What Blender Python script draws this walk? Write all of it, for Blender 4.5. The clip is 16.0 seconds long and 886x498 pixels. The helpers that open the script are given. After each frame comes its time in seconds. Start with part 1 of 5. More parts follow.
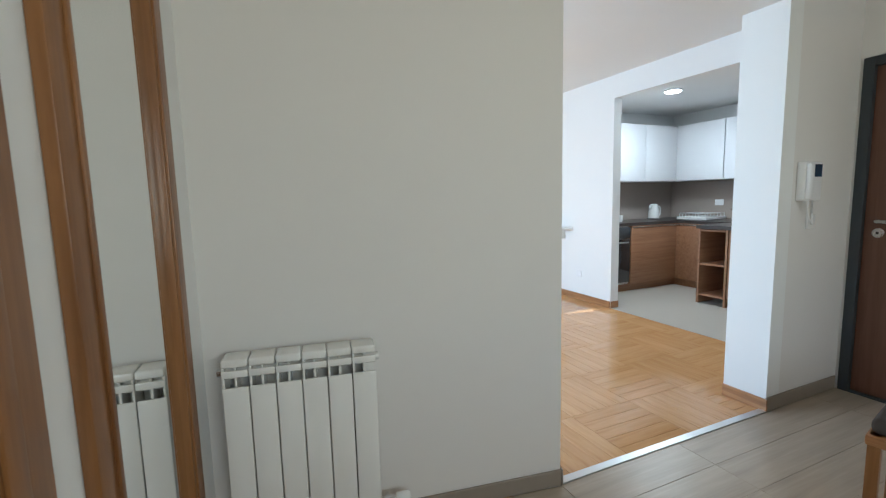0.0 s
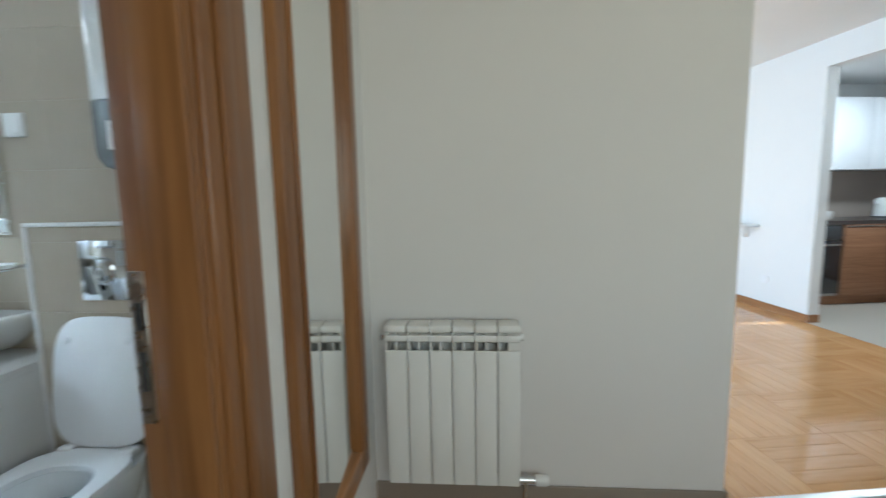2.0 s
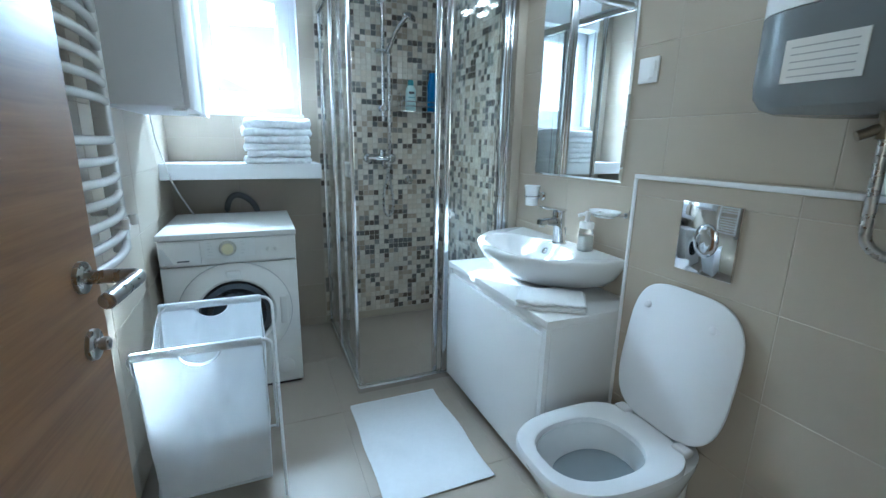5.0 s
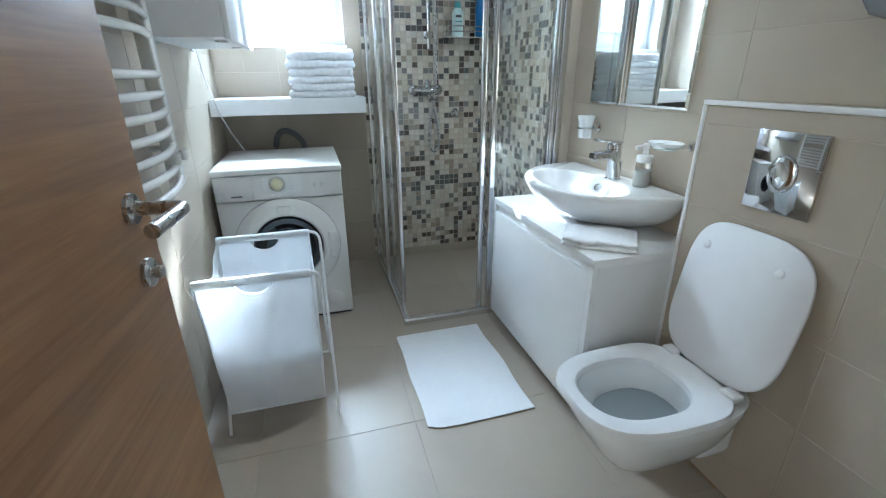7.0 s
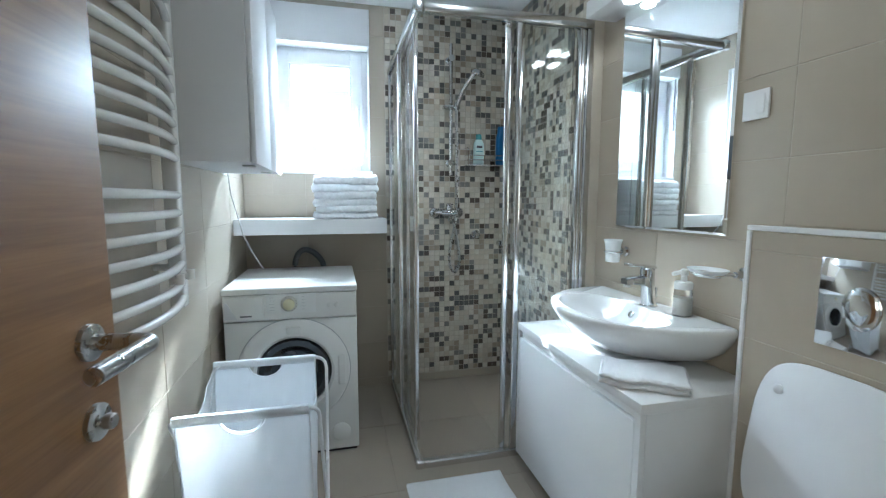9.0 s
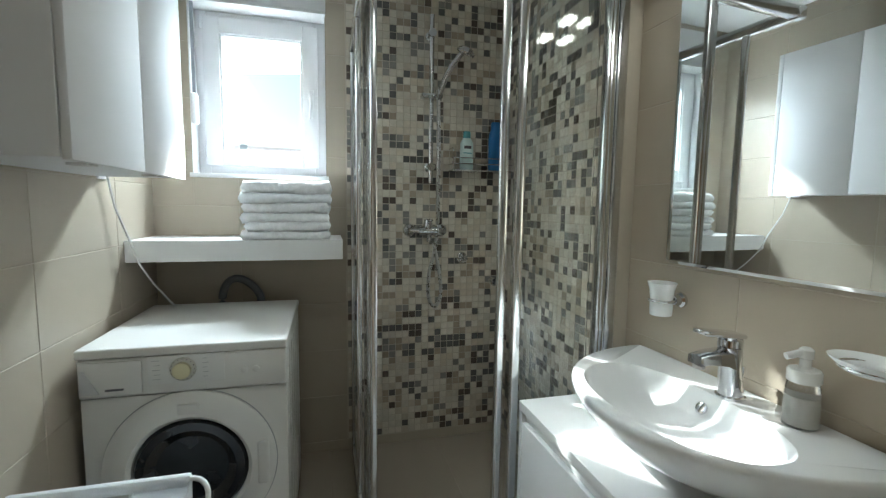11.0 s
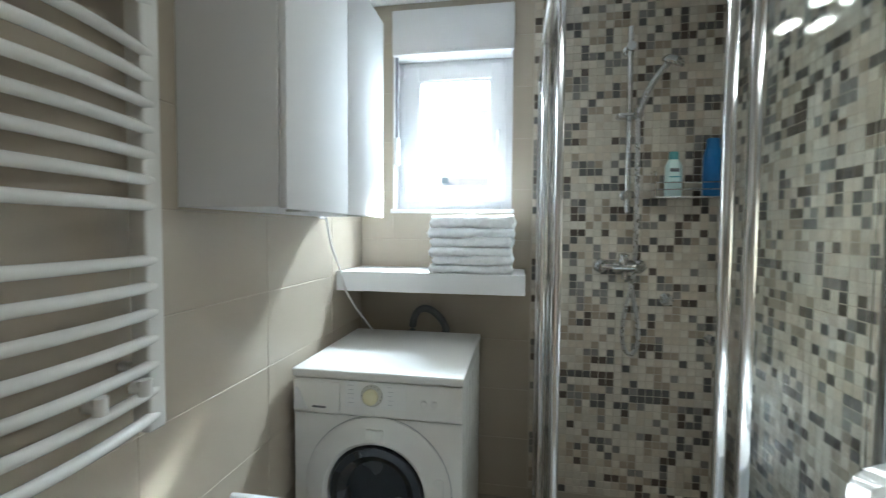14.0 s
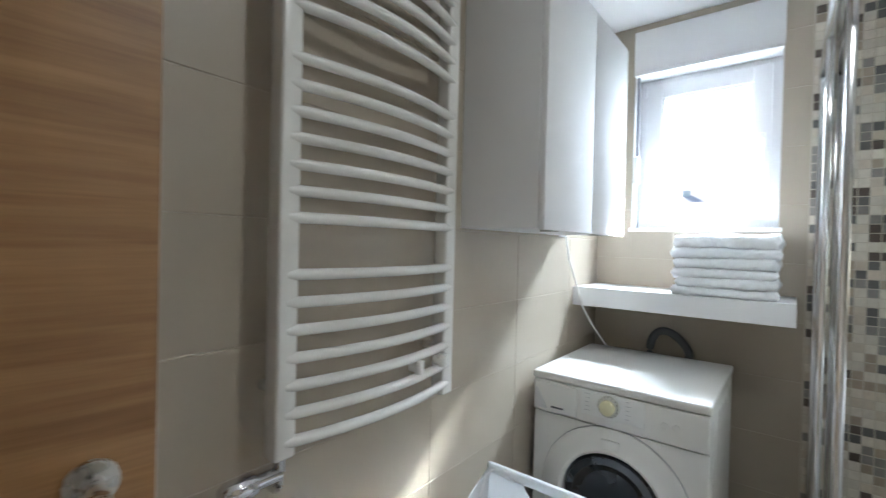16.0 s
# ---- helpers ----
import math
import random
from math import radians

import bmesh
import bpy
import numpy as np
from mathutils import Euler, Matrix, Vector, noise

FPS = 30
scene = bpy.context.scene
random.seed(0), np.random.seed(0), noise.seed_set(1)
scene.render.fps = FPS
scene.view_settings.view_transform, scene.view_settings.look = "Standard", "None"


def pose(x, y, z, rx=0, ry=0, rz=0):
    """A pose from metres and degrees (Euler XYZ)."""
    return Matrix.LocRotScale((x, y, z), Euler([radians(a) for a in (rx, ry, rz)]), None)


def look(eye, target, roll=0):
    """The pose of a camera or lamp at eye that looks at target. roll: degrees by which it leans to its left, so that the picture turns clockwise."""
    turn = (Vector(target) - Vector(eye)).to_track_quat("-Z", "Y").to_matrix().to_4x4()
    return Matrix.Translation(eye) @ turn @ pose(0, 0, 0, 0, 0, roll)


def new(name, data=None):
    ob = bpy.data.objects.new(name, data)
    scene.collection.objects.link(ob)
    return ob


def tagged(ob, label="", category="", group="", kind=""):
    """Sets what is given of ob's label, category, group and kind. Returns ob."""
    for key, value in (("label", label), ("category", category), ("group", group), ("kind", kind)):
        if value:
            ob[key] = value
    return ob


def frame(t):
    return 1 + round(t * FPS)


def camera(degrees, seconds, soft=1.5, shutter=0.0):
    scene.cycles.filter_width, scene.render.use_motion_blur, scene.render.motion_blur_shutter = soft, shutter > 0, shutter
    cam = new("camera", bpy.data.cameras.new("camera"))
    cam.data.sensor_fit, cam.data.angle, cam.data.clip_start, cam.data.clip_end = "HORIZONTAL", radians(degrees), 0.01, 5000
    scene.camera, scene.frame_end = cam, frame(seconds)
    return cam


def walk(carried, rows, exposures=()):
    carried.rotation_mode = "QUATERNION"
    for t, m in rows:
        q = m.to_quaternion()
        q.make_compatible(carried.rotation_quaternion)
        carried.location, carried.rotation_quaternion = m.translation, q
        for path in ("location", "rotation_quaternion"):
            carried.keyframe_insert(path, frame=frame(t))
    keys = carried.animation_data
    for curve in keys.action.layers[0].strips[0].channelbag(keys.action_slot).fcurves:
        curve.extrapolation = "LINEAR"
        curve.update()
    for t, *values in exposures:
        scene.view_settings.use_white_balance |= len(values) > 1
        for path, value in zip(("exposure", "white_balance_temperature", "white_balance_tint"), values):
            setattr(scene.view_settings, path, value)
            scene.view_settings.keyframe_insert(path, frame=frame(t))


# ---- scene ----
cam = camera(90.7, 16.0, soft=1.2, shutter=0.4)
PATH = [
    (0, (3.482, 0.61, 1.291), (3.999, 2.528, 1.06), -1.4),
    (0.5, (3.424, 0.62, 1.278), (3.957, 2.535, 1.056), -1.1),
    (1, (3.421, 0.613, 1.279), (3.877, 2.547, 1.049), -0.9),
    (1.5, (3.44, 0.592, 1.278), (3.675, 2.563, 1.035), -0.7),
    (2, (3.476, 0.567, 1.258), (3.323, 2.546, 1.014), -1.1),
    (2.5, (3.433, 0.514, 1.259), (2.646, 2.338, 1.029), -1.4),
    (3, (3.374, 0.538, 1.266), (2.205, 2.143, 1.024), -2.1),
    (3.5, (3.26, 0.62, 1.255), (1.879, 2.039, 0.973), -1.7),
    (4, (3.147, 0.685, 1.243), (1.572, 1.882, 0.949), -0.6),
    (4.5, (3.062, 0.759, 1.28), (1.308, 1.663, 0.959), -0.2),
    (7, (3.025, 0.814, 1.263), (1.24, 1.333, 0.524), -0.4),
    (7.5, (3.028, 0.816, 1.275), (1.226, 1.4, 0.634), -0.4),
    (8, (3.02, 0.837, 1.282), (1.163, 1.41, 0.808), 0.2),
    (8.5, (2.992, 0.847, 1.279), (1.082, 1.352, 0.968), 0.2),
    (9, (2.895, 0.85, 1.257), (0.964, 1.32, 1.034), 0.1),
    (11.5, (2.213, 1.1, 1.305), (0.288, 1.608, 1.114), 0.9),
    (12, (2.195, 1.09, 1.31), (0.248, 1.503, 1.109), 1.1),
    (12.5, (2.145, 1.04, 1.324), (0.18, 1.377, 1.172), 0.8),
    (13, (2.122, 0.999, 1.324), (0.145, 1.275, 1.191), 0.3),
    (13.5, (2.133, 1.023, 1.336), (0.138, 1.109, 1.226), -0.4),
    (14, (2.169, 1.107, 1.334), (0.2, 0.768, 1.248), 0.4),
    (14.5, (2.204, 1.159, 1.337), (0.312, 0.512, 1.27), 1.0),
    (15, (2.224, 1.166, 1.329), (0.41, 0.326, 1.296), 1.1),
    (15.5, (2.266, 1.146, 1.33), (0.553, 0.115, 1.302), 0.9),
    (16, (2.349, 1.114, 1.335), (0.783, -0.129, 1.311), 1.4),
]
EXPOSURES = [(0.0, 1.62, 5000, 0), (1.5, 1.6, 5050, 0), (2.0, 1.66, 4950, -2), (2.5, 1.78, 4850, -3), (3.5, 1.9, 4800, -4), (4.5, 1.8, 4600, -4), (7.0, 1.9, 5050, 1), (9.0, 1.72, 5150, 1), (11.5, 1.08, 5900, -1), (13.0, 1.18, 5850, 0), (14.5, 1.55, 5650, 2), (16.0, 1.66, 5650, 6)]
walk(cam, [(t, look(eye, target, roll)) for t, eye, target, roll in PATH], EXPOSURES)

# ---- world, sun, large lights ----
SUN_DIR = Vector((1.0, 0.70, -0.70)).normalized()
world = bpy.data.worlds.new("sky")
scene.world = world
world.use_nodes = True
wn = world.node_tree.nodes
sky = wn.new("ShaderNodeTexSky")
sky.sky_type, sky.sun_disc = "NISHITA", False
sky.sun_elevation, sky.sun_rotation = radians(29.8), radians(235)
world.node_tree.links.new(sky.outputs[0], wn["Background"].inputs[0])
wn["Background"].inputs[1].default_value = 0.08

sun = new("sun", bpy.data.lights.new("sun", "SUN"))
sun.data.energy, sun.data.angle, sun.data.color = 5.0, radians(0.6), (1.0, 0.96, 0.90)
sun.rotation_euler = SUN_DIR.to_track_quat("-Z", "Y").to_euler()


def area_lamp(name, eye, target, sx, sy, watts, colour):
    lamp = new(name, bpy.data.lights.new(name, "AREA"))
    lamp.data.shape, lamp.data.size, lamp.data.size_y = "RECTANGLE", sx, sy
    lamp.data.energy, lamp.data.color = watts, colour
    lamp.matrix_world = look(eye, target)
    return lamp


# daylight in the bathroom window's opening and in the living room's window
window_daylight = area_lamp("window_daylight", (-0.24, 0.77, 2.08), (0.55, 0.52, 1.10), 0.50, 0.24, 9.0, (0.90, 0.95, 1.0))
window_daylight.data.spread = radians(105)
# added lamp, stands for low sun off shower glass onto basket, wall behind door
sun_glint_fill = area_lamp("sun_glint_fill", (-0.20, 0.72, 1.98), (1.62, 0.405, 0.60), 0.13, 0.13, 3.8, (1.0, 0.97, 0.92))
sun_glint_fill.data.spread = radians(8)


def spot_lamp(name, place, watts, size, colour):
    lamp = new(name, bpy.data.lights.new(name, "AREA"))
    lamp.data.shape, lamp.data.size = "DISK", size
    lamp.data.energy, lamp.data.color = watts, colour
    lamp.matrix_world = pose(*place)
    return lamp


# ---- materials ----
def mat(name, colour, rough=0.5, metal=0.0, vary=0.06, scale=6.0, grain=0.0, grain_scale=300.0, random_tone=0.0, coat=0.0, stretch=(1, 1, 1)):
    m = bpy.data.materials.new(name)
    m.use_nodes = True
    n, l = m.node_tree.nodes, m.node_tree.links
    b = n["Principled BSDF"]
    b.inputs["Roughness"].default_value = rough
    b.inputs["Metallic"].default_value = metal
    b.inputs["Coat Weight"].default_value = coat
    tc = n.new("ShaderNodeTexCoord")
    mp = n.new("ShaderNodeMapping")
    mp.inputs["Scale"].default_value = stretch
    l.new(tc.outputs["Object"], mp.inputs["Vector"])
    nz = n.new("ShaderNodeTexNoise")
    nz.inputs["Scale"].default_value, nz.inputs["Detail"].default_value = scale, 5.0
    l.new(mp.outputs[0], nz.inputs["Vector"])
    mix = n.new("ShaderNodeMix")
    mix.data_type = "RGBA"
    lo = [max(0.0, c * (1 - vary)) for c in colour]
    hi = [min(1.0, c * (1 + vary)) for c in colour]
    mix.inputs[6].default_value, mix.inputs[7].default_value = (*lo, 1), (*hi, 1)
    l.new(nz.outputs["Fac"], mix.inputs[0])
    last = mix.outputs[2]
    if random_tone:
        oi = n.new("ShaderNodeObjectInfo")
        mr = n.new("ShaderNodeMapRange")
        mr.inputs[3].default_value, mr.inputs[4].default_value = 1 - random_tone, 1 + random_tone
        l.new(oi.outputs["Random"], mr.inputs[0])
        hs = n.new("ShaderNodeHueSaturation")
        l.new(mr.outputs[0], hs.inputs["Value"])
        l.new(last, hs.inputs["Color"])
        last = hs.outputs[0]
    l.new(last, b.inputs["Base Color"])
    rr = n.new("ShaderNodeMapRange")
    rr.inputs[3].default_value, rr.inputs[4].default_value = max(0.02, rough * 0.85), min(1, rough * 1.15)
    l.new(nz.outputs["Fac"], rr.inputs[0])
    l.new(rr.outputs[0], b.inputs["Roughness"])
    if grain:
        gz = n.new("ShaderNodeTexNoise")
        gz.inputs["Scale"].default_value, gz.inputs["Detail"].default_value = grain_scale, 3.0
        l.new(mp.outputs[0], gz.inputs["Vector"])
        bp = n.new("ShaderNodeBump")
        bp.inputs["Strength"].default_value, bp.inputs["Distance"].default_value = grain, 0.002
        l.new(gz.outputs["Fac"], bp.inputs["Height"])
        l.new(bp.outputs[0], b.inputs["Normal"])
    return m


def wood(name, dark, light, rough=0.4, along="z", scale=1.0, random_tone=0.0, bump=0.08):
    m = bpy.data.materials.new(name)
    m.use_nodes = True
    n, l = m.node_tree.nodes, m.node_tree.links
    b = n["Principled BSDF"]
    b.inputs["Roughness"].default_value = rough
    tc = n.new("ShaderNodeTexCoord")
    mp = n.new("ShaderNodeMapping")
    s = {"x": (0.8, 14, 14), "y": (14, 0.8, 14), "z": (14, 14, 0.8)}[along]
    mp.inputs["Scale"].default_value = [a * scale for a in s]
    l.new(tc.outputs["Object"], mp.inputs["Vector"])
    nz = n.new("ShaderNodeTexNoise")
    nz.inputs["Scale"].default_value, nz.inputs["Detail"].default_value, nz.inputs["Distortion"].default_value = 1.6, 6.0, 0.7
    fine = n.new("ShaderNodeTexNoise")
    fine.inputs["Scale"].default_value, fine.inputs["Detail"].default_value = 9.0, 4.0
    l.new(mp.outputs[0], nz.inputs["Vector"])
    l.new(mp.outputs[0], fine.inputs["Vector"])
    add = n.new("ShaderNodeMath")
    add.operation = "MULTIPLY_ADD"
    add.inputs[1].default_value = 0.4
    l.new(fine.outputs["Fac"], add.inputs[0])
    l.new(nz.outputs["Fac"], add.inputs[2])
    if random_tone:
        oi = n.new("ShaderNodeObjectInfo")
        mr = n.new("ShaderNodeMapRange")
        mr.inputs[3].default_value, mr.inputs[4].default_value = -random_tone, random_tone
        l.new(oi.outputs["Random"], mr.inputs[0])
        a2 = n.new("ShaderNodeMath")
        l.new(add.outputs[0], a2.inputs[0])
        l.new(mr.outputs[0], a2.inputs[1])
        src = a2.outputs[0]
    else:
        src = add.outputs[0]
    ramp = n.new("ShaderNodeValToRGB")
    ramp.color_ramp.elements[0].position, ramp.color_ramp.elements[1].position = 0.42, 0.98
    ramp.color_ramp.elements[0].color, ramp.color_ramp.elements[1].color = (*dark, 1), (*light, 1)
    l.new(src, ramp.inputs[0])
    l.new(ramp.outputs[0], b.inputs["Base Color"])
    bp = n.new("ShaderNodeBump")
    bp.inputs["Strength"].default_value, bp.inputs["Distance"].default_value = bump, 0.002
    l.new(add.outputs[0], bp.inputs["Height"])
    l.new(bp.outputs[0], b.inputs["Normal"])
    return m


def glass(name, tint=(1, 1, 1), rough=0.0, ior=1.45):
    m = bpy.data.materials.new(name)
    m.use_nodes = True
    b = m.node_tree.nodes["Principled BSDF"]
    b.inputs["Base Color"].default_value = (*tint, 1)
    b.inputs["Roughness"].default_value = rough
    b.inputs["IOR"].default_value = ior
    b.inputs["Transmission Weight"].default_value = 1.0
    return m


def glow(name, colour, strength):
    m = bpy.data.materials.new(name)
    m.use_nodes = True
    b = m.node_tree.nodes["Principled BSDF"]
    b.inputs["Base Color"].default_value = (0.9, 0.9, 0.9, 1)
    b.inputs["Emission Color"].default_value = (*colour, 1)
    b.inputs["Emission Strength"].default_value = strength
    return m


def mosaic_mat():
    """Glazed mosaic: each tile one of five tones, cream to dark brown-grey."""
    m = bpy.data.materials.new("mosaic_glaze")
    m.use_nodes = True
    n, l = m.node_tree.nodes, m.node_tree.links
    b = n["Principled BSDF"]
    b.inputs["Roughness"].default_value = 0.30
    at = n.new("ShaderNodeAttribute")
    at.attribute_name = "tone"
    tc = n.new("ShaderNodeTexCoord")
    nz = n.new("ShaderNodeTexNoise")
    nz.inputs["Scale"].default_value, nz.inputs["Detail"].default_value = 45.0, 4.0
    l.new(tc.outputs["Object"], nz.inputs["Vector"])
    hs = n.new("ShaderNodeHueSaturation")
    mr = n.new("ShaderNodeMapRange")
    mr.inputs[3].default_value, mr.inputs[4].default_value = 0.82, 1.18
    l.new(nz.outputs["Fac"], mr.inputs[0])
    l.new(mr.outputs[0], hs.inputs["Value"])
    l.new(at.outputs["Color"], hs.inputs["Color"])
    l.new(hs.outputs[0], b.inputs["Base Color"])
    return m


PLASTER = mat("white_plaster", (0.80, 0.80, 0.79), 0.85, vary=0.02, scale=3, grain=0.15, grain_scale=180)
WARM_PLASTER = mat("warm_white_plaster", (0.74, 0.715, 0.69), 0.8, vary=0.03, scale=2.5, grain=0.2, grain_scale=160)
CEILING = mat("ceiling_paint", (0.80, 0.80, 0.79), 0.9, vary=0.02, scale=2, grain=0.1)
TILE = mat("beige_wall_tile", (0.44, 0.383, 0.302), 0.40, vary=0.05, scale=2.2, grain=0.06, grain_scale=60, random_tone=0.03)
FLOOR_TILE = mat("beige_floor_tile", (0.39, 0.337, 0.272), 0.45, vary=0.08, scale=3.5, grain=0.05, grain_scale=90, random_tone=0.03)
GROUT = mat("pale_grout", (0.50, 0.45, 0.37), 0.9, vary=0.06, scale=40)
FLOOR_GROUT = mat("beige_floor_grout", (0.40, 0.35, 0.29), 0.9, vary=0.08, scale=40)
MOSAIC = mosaic_mat()
CERAMIC = mat("white_ceramic", (0.84, 0.85, 0.86), 0.06, vary=0.01, coat=0.5)
GLOSS_WHITE = mat("white_gloss_lacquer", (0.76, 0.76, 0.78), 0.30, vary=0.015, scale=2)
CABINET_WHITE = mat("white_cabinet_lacquer", (0.82, 0.82, 0.83), 0.78, vary=0.015, scale=2)
CABINET_WHITE.node_tree.nodes["Principled BSDF"].inputs["Specular IOR Level"].default_value = 0.10
SATIN_WHITE = mat("white_satin_paint", (0.80, 0.80, 0.80), 0.3, vary=0.02)
ENAMEL = mat("white_enamel", (0.80, 0.80, 0.79), 0.22, vary=0.015)
MACHINE_WHITE = mat("warm_white_machine_enamel", (0.73, 0.72, 0.69), 0.30, vary=0.015, scale=1.2)
PVC = mat("white_window_pvc", (0.82, 0.82, 0.83), 0.3, vary=0.02)
CHROME = mat("polished_chrome", (0.72, 0.73, 0.75), 0.05, metal=1.0, vary=0.01)
ALU = mat("satin_aluminium", (0.78, 0.79, 0.80), 0.17, metal=1.0, vary=0.04, scale=20, stretch=(1, 1, 0.05))
STEEL = mat("brushed_steel", (0.55, 0.54, 0.52), 0.28, metal=1.0, vary=0.06, scale=60)
MIRROR = mat("mirror_silver", (0.90, 0.92, 0.92), 0.005, metal=1.0, vary=0.0)
CLEAR = glass("clear_glass", (0.97, 0.99, 0.98))
FROST = glass("frosted_glass", (0.95, 0.96, 0.96), 0.12)
DARK_GLASS = mat("dark_porthole_glass", (0.022, 0.025, 0.03), 0.06, vary=0.4, scale=9, coat=0.6, grain=1.0, grain_scale=11)
RUBBER = mat("black_rubber", (0.03, 0.03, 0.03), 0.6, vary=0.1)
HOSE_GREY = mat("grey_drain_hose", (0.11, 0.115, 0.125), 0.5, vary=0.2, scale=30)
DARK = mat("dark_grey_plastic", (0.05, 0.055, 0.06), 0.4, vary=0.1)
CREAM = mat("cream_plastic", (0.72, 0.68, 0.45), 0.35, vary=0.03)
TERRY = mat("white_terry_cotton", (0.82, 0.82, 0.83), 0.95, vary=0.10, scale=90, grain=1.0, grain_scale=230)
WAFFLE = mat("white_woven_cotton", (0.82, 0.83, 0.85), 0.9, vary=0.04, scale=50, grain=0.6, grain_scale=260)
NYLON = mat("white_nylon_fabric", (0.87, 0.88, 0.89), 0.75, vary=0.04, scale=12, grain=0.35, grain_scale=240)
nn, nl = NYLON.node_tree.nodes, NYLON.node_tree.links
through_light = nn.new("ShaderNodeBsdfTranslucent")
through_light.inputs["Color"].default_value = (0.88, 0.89, 0.90, 1)
blend = nn.new("ShaderNodeMixShader")
blend.inputs[0].default_value = 0.45
nl.new(nn["Principled BSDF"].outputs[0], blend.inputs[1])
nl.new(through_light.outputs[0], blend.inputs[2])
nl.new(blend.outputs[0], nn["Material Output"].inputs[0])
WIRE = mat("white_coated_wire", (0.80, 0.80, 0.80), 0.3, vary=0.02)
GREY_SHELL = mat("silver_grey_plastic", (0.20, 0.215, 0.23), 0.25, vary=0.03)
PAPER = mat("paper_white", (0.78, 0.77, 0.75), 0.9, vary=0.03, scale=30)
PRINT = mat("pale_grey_print", (0.42, 0.42, 0.43), 0.6, vary=0.05)
INK = mat("grey_print", (0.12, 0.12, 0.13), 0.7, vary=0.1)
TEAL = mat("teal_plastic", (0.10, 0.35, 0.38), 0.35, vary=0.04)
MINT = mat("pale_mint_plastic", (0.62, 0.76, 0.74), 0.35, vary=0.03)
BLUE = mat("blue_plastic", (0.02, 0.16, 0.42), 0.3, vary=0.05)
SOAP = mat("milky_soap", (0.75, 0.74, 0.70), 0.3, vary=0.02)
PINE = wood("varnished_pine", (0.142, 0.057, 0.016), (0.30, 0.142, 0.047), 0.32, "z", 0.7)
PINE_Y = wood("varnished_pine_rail", (0.20, 0.085, 0.028), (0.46, 0.24, 0.10), 0.35, "y", 1.0)
DOOR_OAK = wood("oak_door_veneer", (0.18, 0.082, 0.024), (0.35, 0.19, 0.07), 0.45, "x", 1.4)
PARQUET = wood("lacquered_oak_parquet", (0.43, 0.215, 0.08), (0.62, 0.37, 0.165), 0.07, "x", 1.0, 0.09)
PLANK_TILE = wood("grey_wood_look_tile", (0.31, 0.255, 0.19), (0.49, 0.415, 0.325), 0.35, "x", 0.6, 0.05)
KITCHEN_WOOD = wood("walnut_cabinet_front", (0.22, 0.105, 0.05), (0.36, 0.19, 0.10), 0.4, "x", 1.2)
WORKTOP = mat("dark_worktop", (0.06, 0.05, 0.045), 0.3, vary=0.3, scale=50)
BEIGE_SPLASH = mat("taupe_splashback", (0.36, 0.31, 0.27), 0.3, vary=0.04)
ENTRY_DOOR = wood("brown_security_door", (0.10, 0.045, 0.028), (0.17, 0.085, 0.055), 0.45, "z", 0.8)
STEEL_FRAME = mat("dark_steel_frame", (0.035, 0.042, 0.05), 0.4, vary=0.1)
BASE_GREY = mat("grey_skirting_tile", (0.27, 0.23, 0.19), 0.4, vary=0.08)
STRIP = mat("aluminium_strip", (0.60, 0.60, 0.60), 0.35, metal=0.8, vary=0.05)
RAD_WHITE = mat("radiator_enamel", (0.79, 0.78, 0.75), 0.20, vary=0.004)
STRAW = mat("dried_flower", (0.75, 0.70, 0.58), 0.9, vary=0.2, scale=40)
LAMP_ON = glow("lamp_diffuser", (1.0, 0.95, 0.86), 8.0)
ROOF = mat("red_roof_tiles", (0.78, 0.64, 0.59), 0.9, vary=0.2, scale=8)
RENDER_WALL = mat("pale_house_render", (0.80, 0.78, 0.74), 0.9, vary=0.05)
GROUND = mat("dry_grass_ground", (0.16, 0.16, 0.10), 1.0, vary=0.3, scale=0.6)


# ---- mesh tools ----
def finish(name, bm, material, smooth=True):
    bm.normal_update()
    if smooth:
        for f in bm.faces:
            f.smooth = True
        for e in bm.edges:
            if len(e.link_faces) != 2 or e.calc_face_angle(0) > 0.65:
                e.smooth = False
    me = bpy.data.meshes.new(name)
    bm.to_mesh(me)
    bm.free()
    me.materials.append(material)
    return me


def part(name, bm, material, parent=None, label="", smooth=True):
    ob = new(name, finish(name, bm, material, smooth))
    if parent is not None:
        ob.parent = parent
    if label:
        ob["label"] = label
    return ob


def thing(name, label, category, group="", at=(0, 0, 0), turn=0.0):
    ob = new(name)
    ob.empty_display_size = 0.05
    ob.matrix_world = pose(*at, 0, 0, turn)
    return tagged(ob, label, category, group)


def box(x0, x1, y0, y1, z0, z1, bevel=0.0, seg=2, bm=None):
    own = bm is None
    b = bmesh.new()
    bmesh.ops.create_cube(b, size=1, matrix=Matrix.Translation(((x0 + x1) / 2, (y0 + y1) / 2, (z0 + z1) / 2)) @ Matrix.Diagonal((abs(x1 - x0), abs(y1 - y0), abs(z1 - z0), 1)))
    if bevel:
        bmesh.ops.bevel(b, geom=b.edges[:], offset=bevel, segments=seg, affect="EDGES", profile=0.5)
    if own:
        return b
    return merge(bm, b)


def merge(bm, b):
    me = bpy.data.meshes.new("tmp")
    b.to_mesh(me)
    b.free()
    bm.from_mesh(me)
    bpy.data.meshes.remove(me)
    return bm


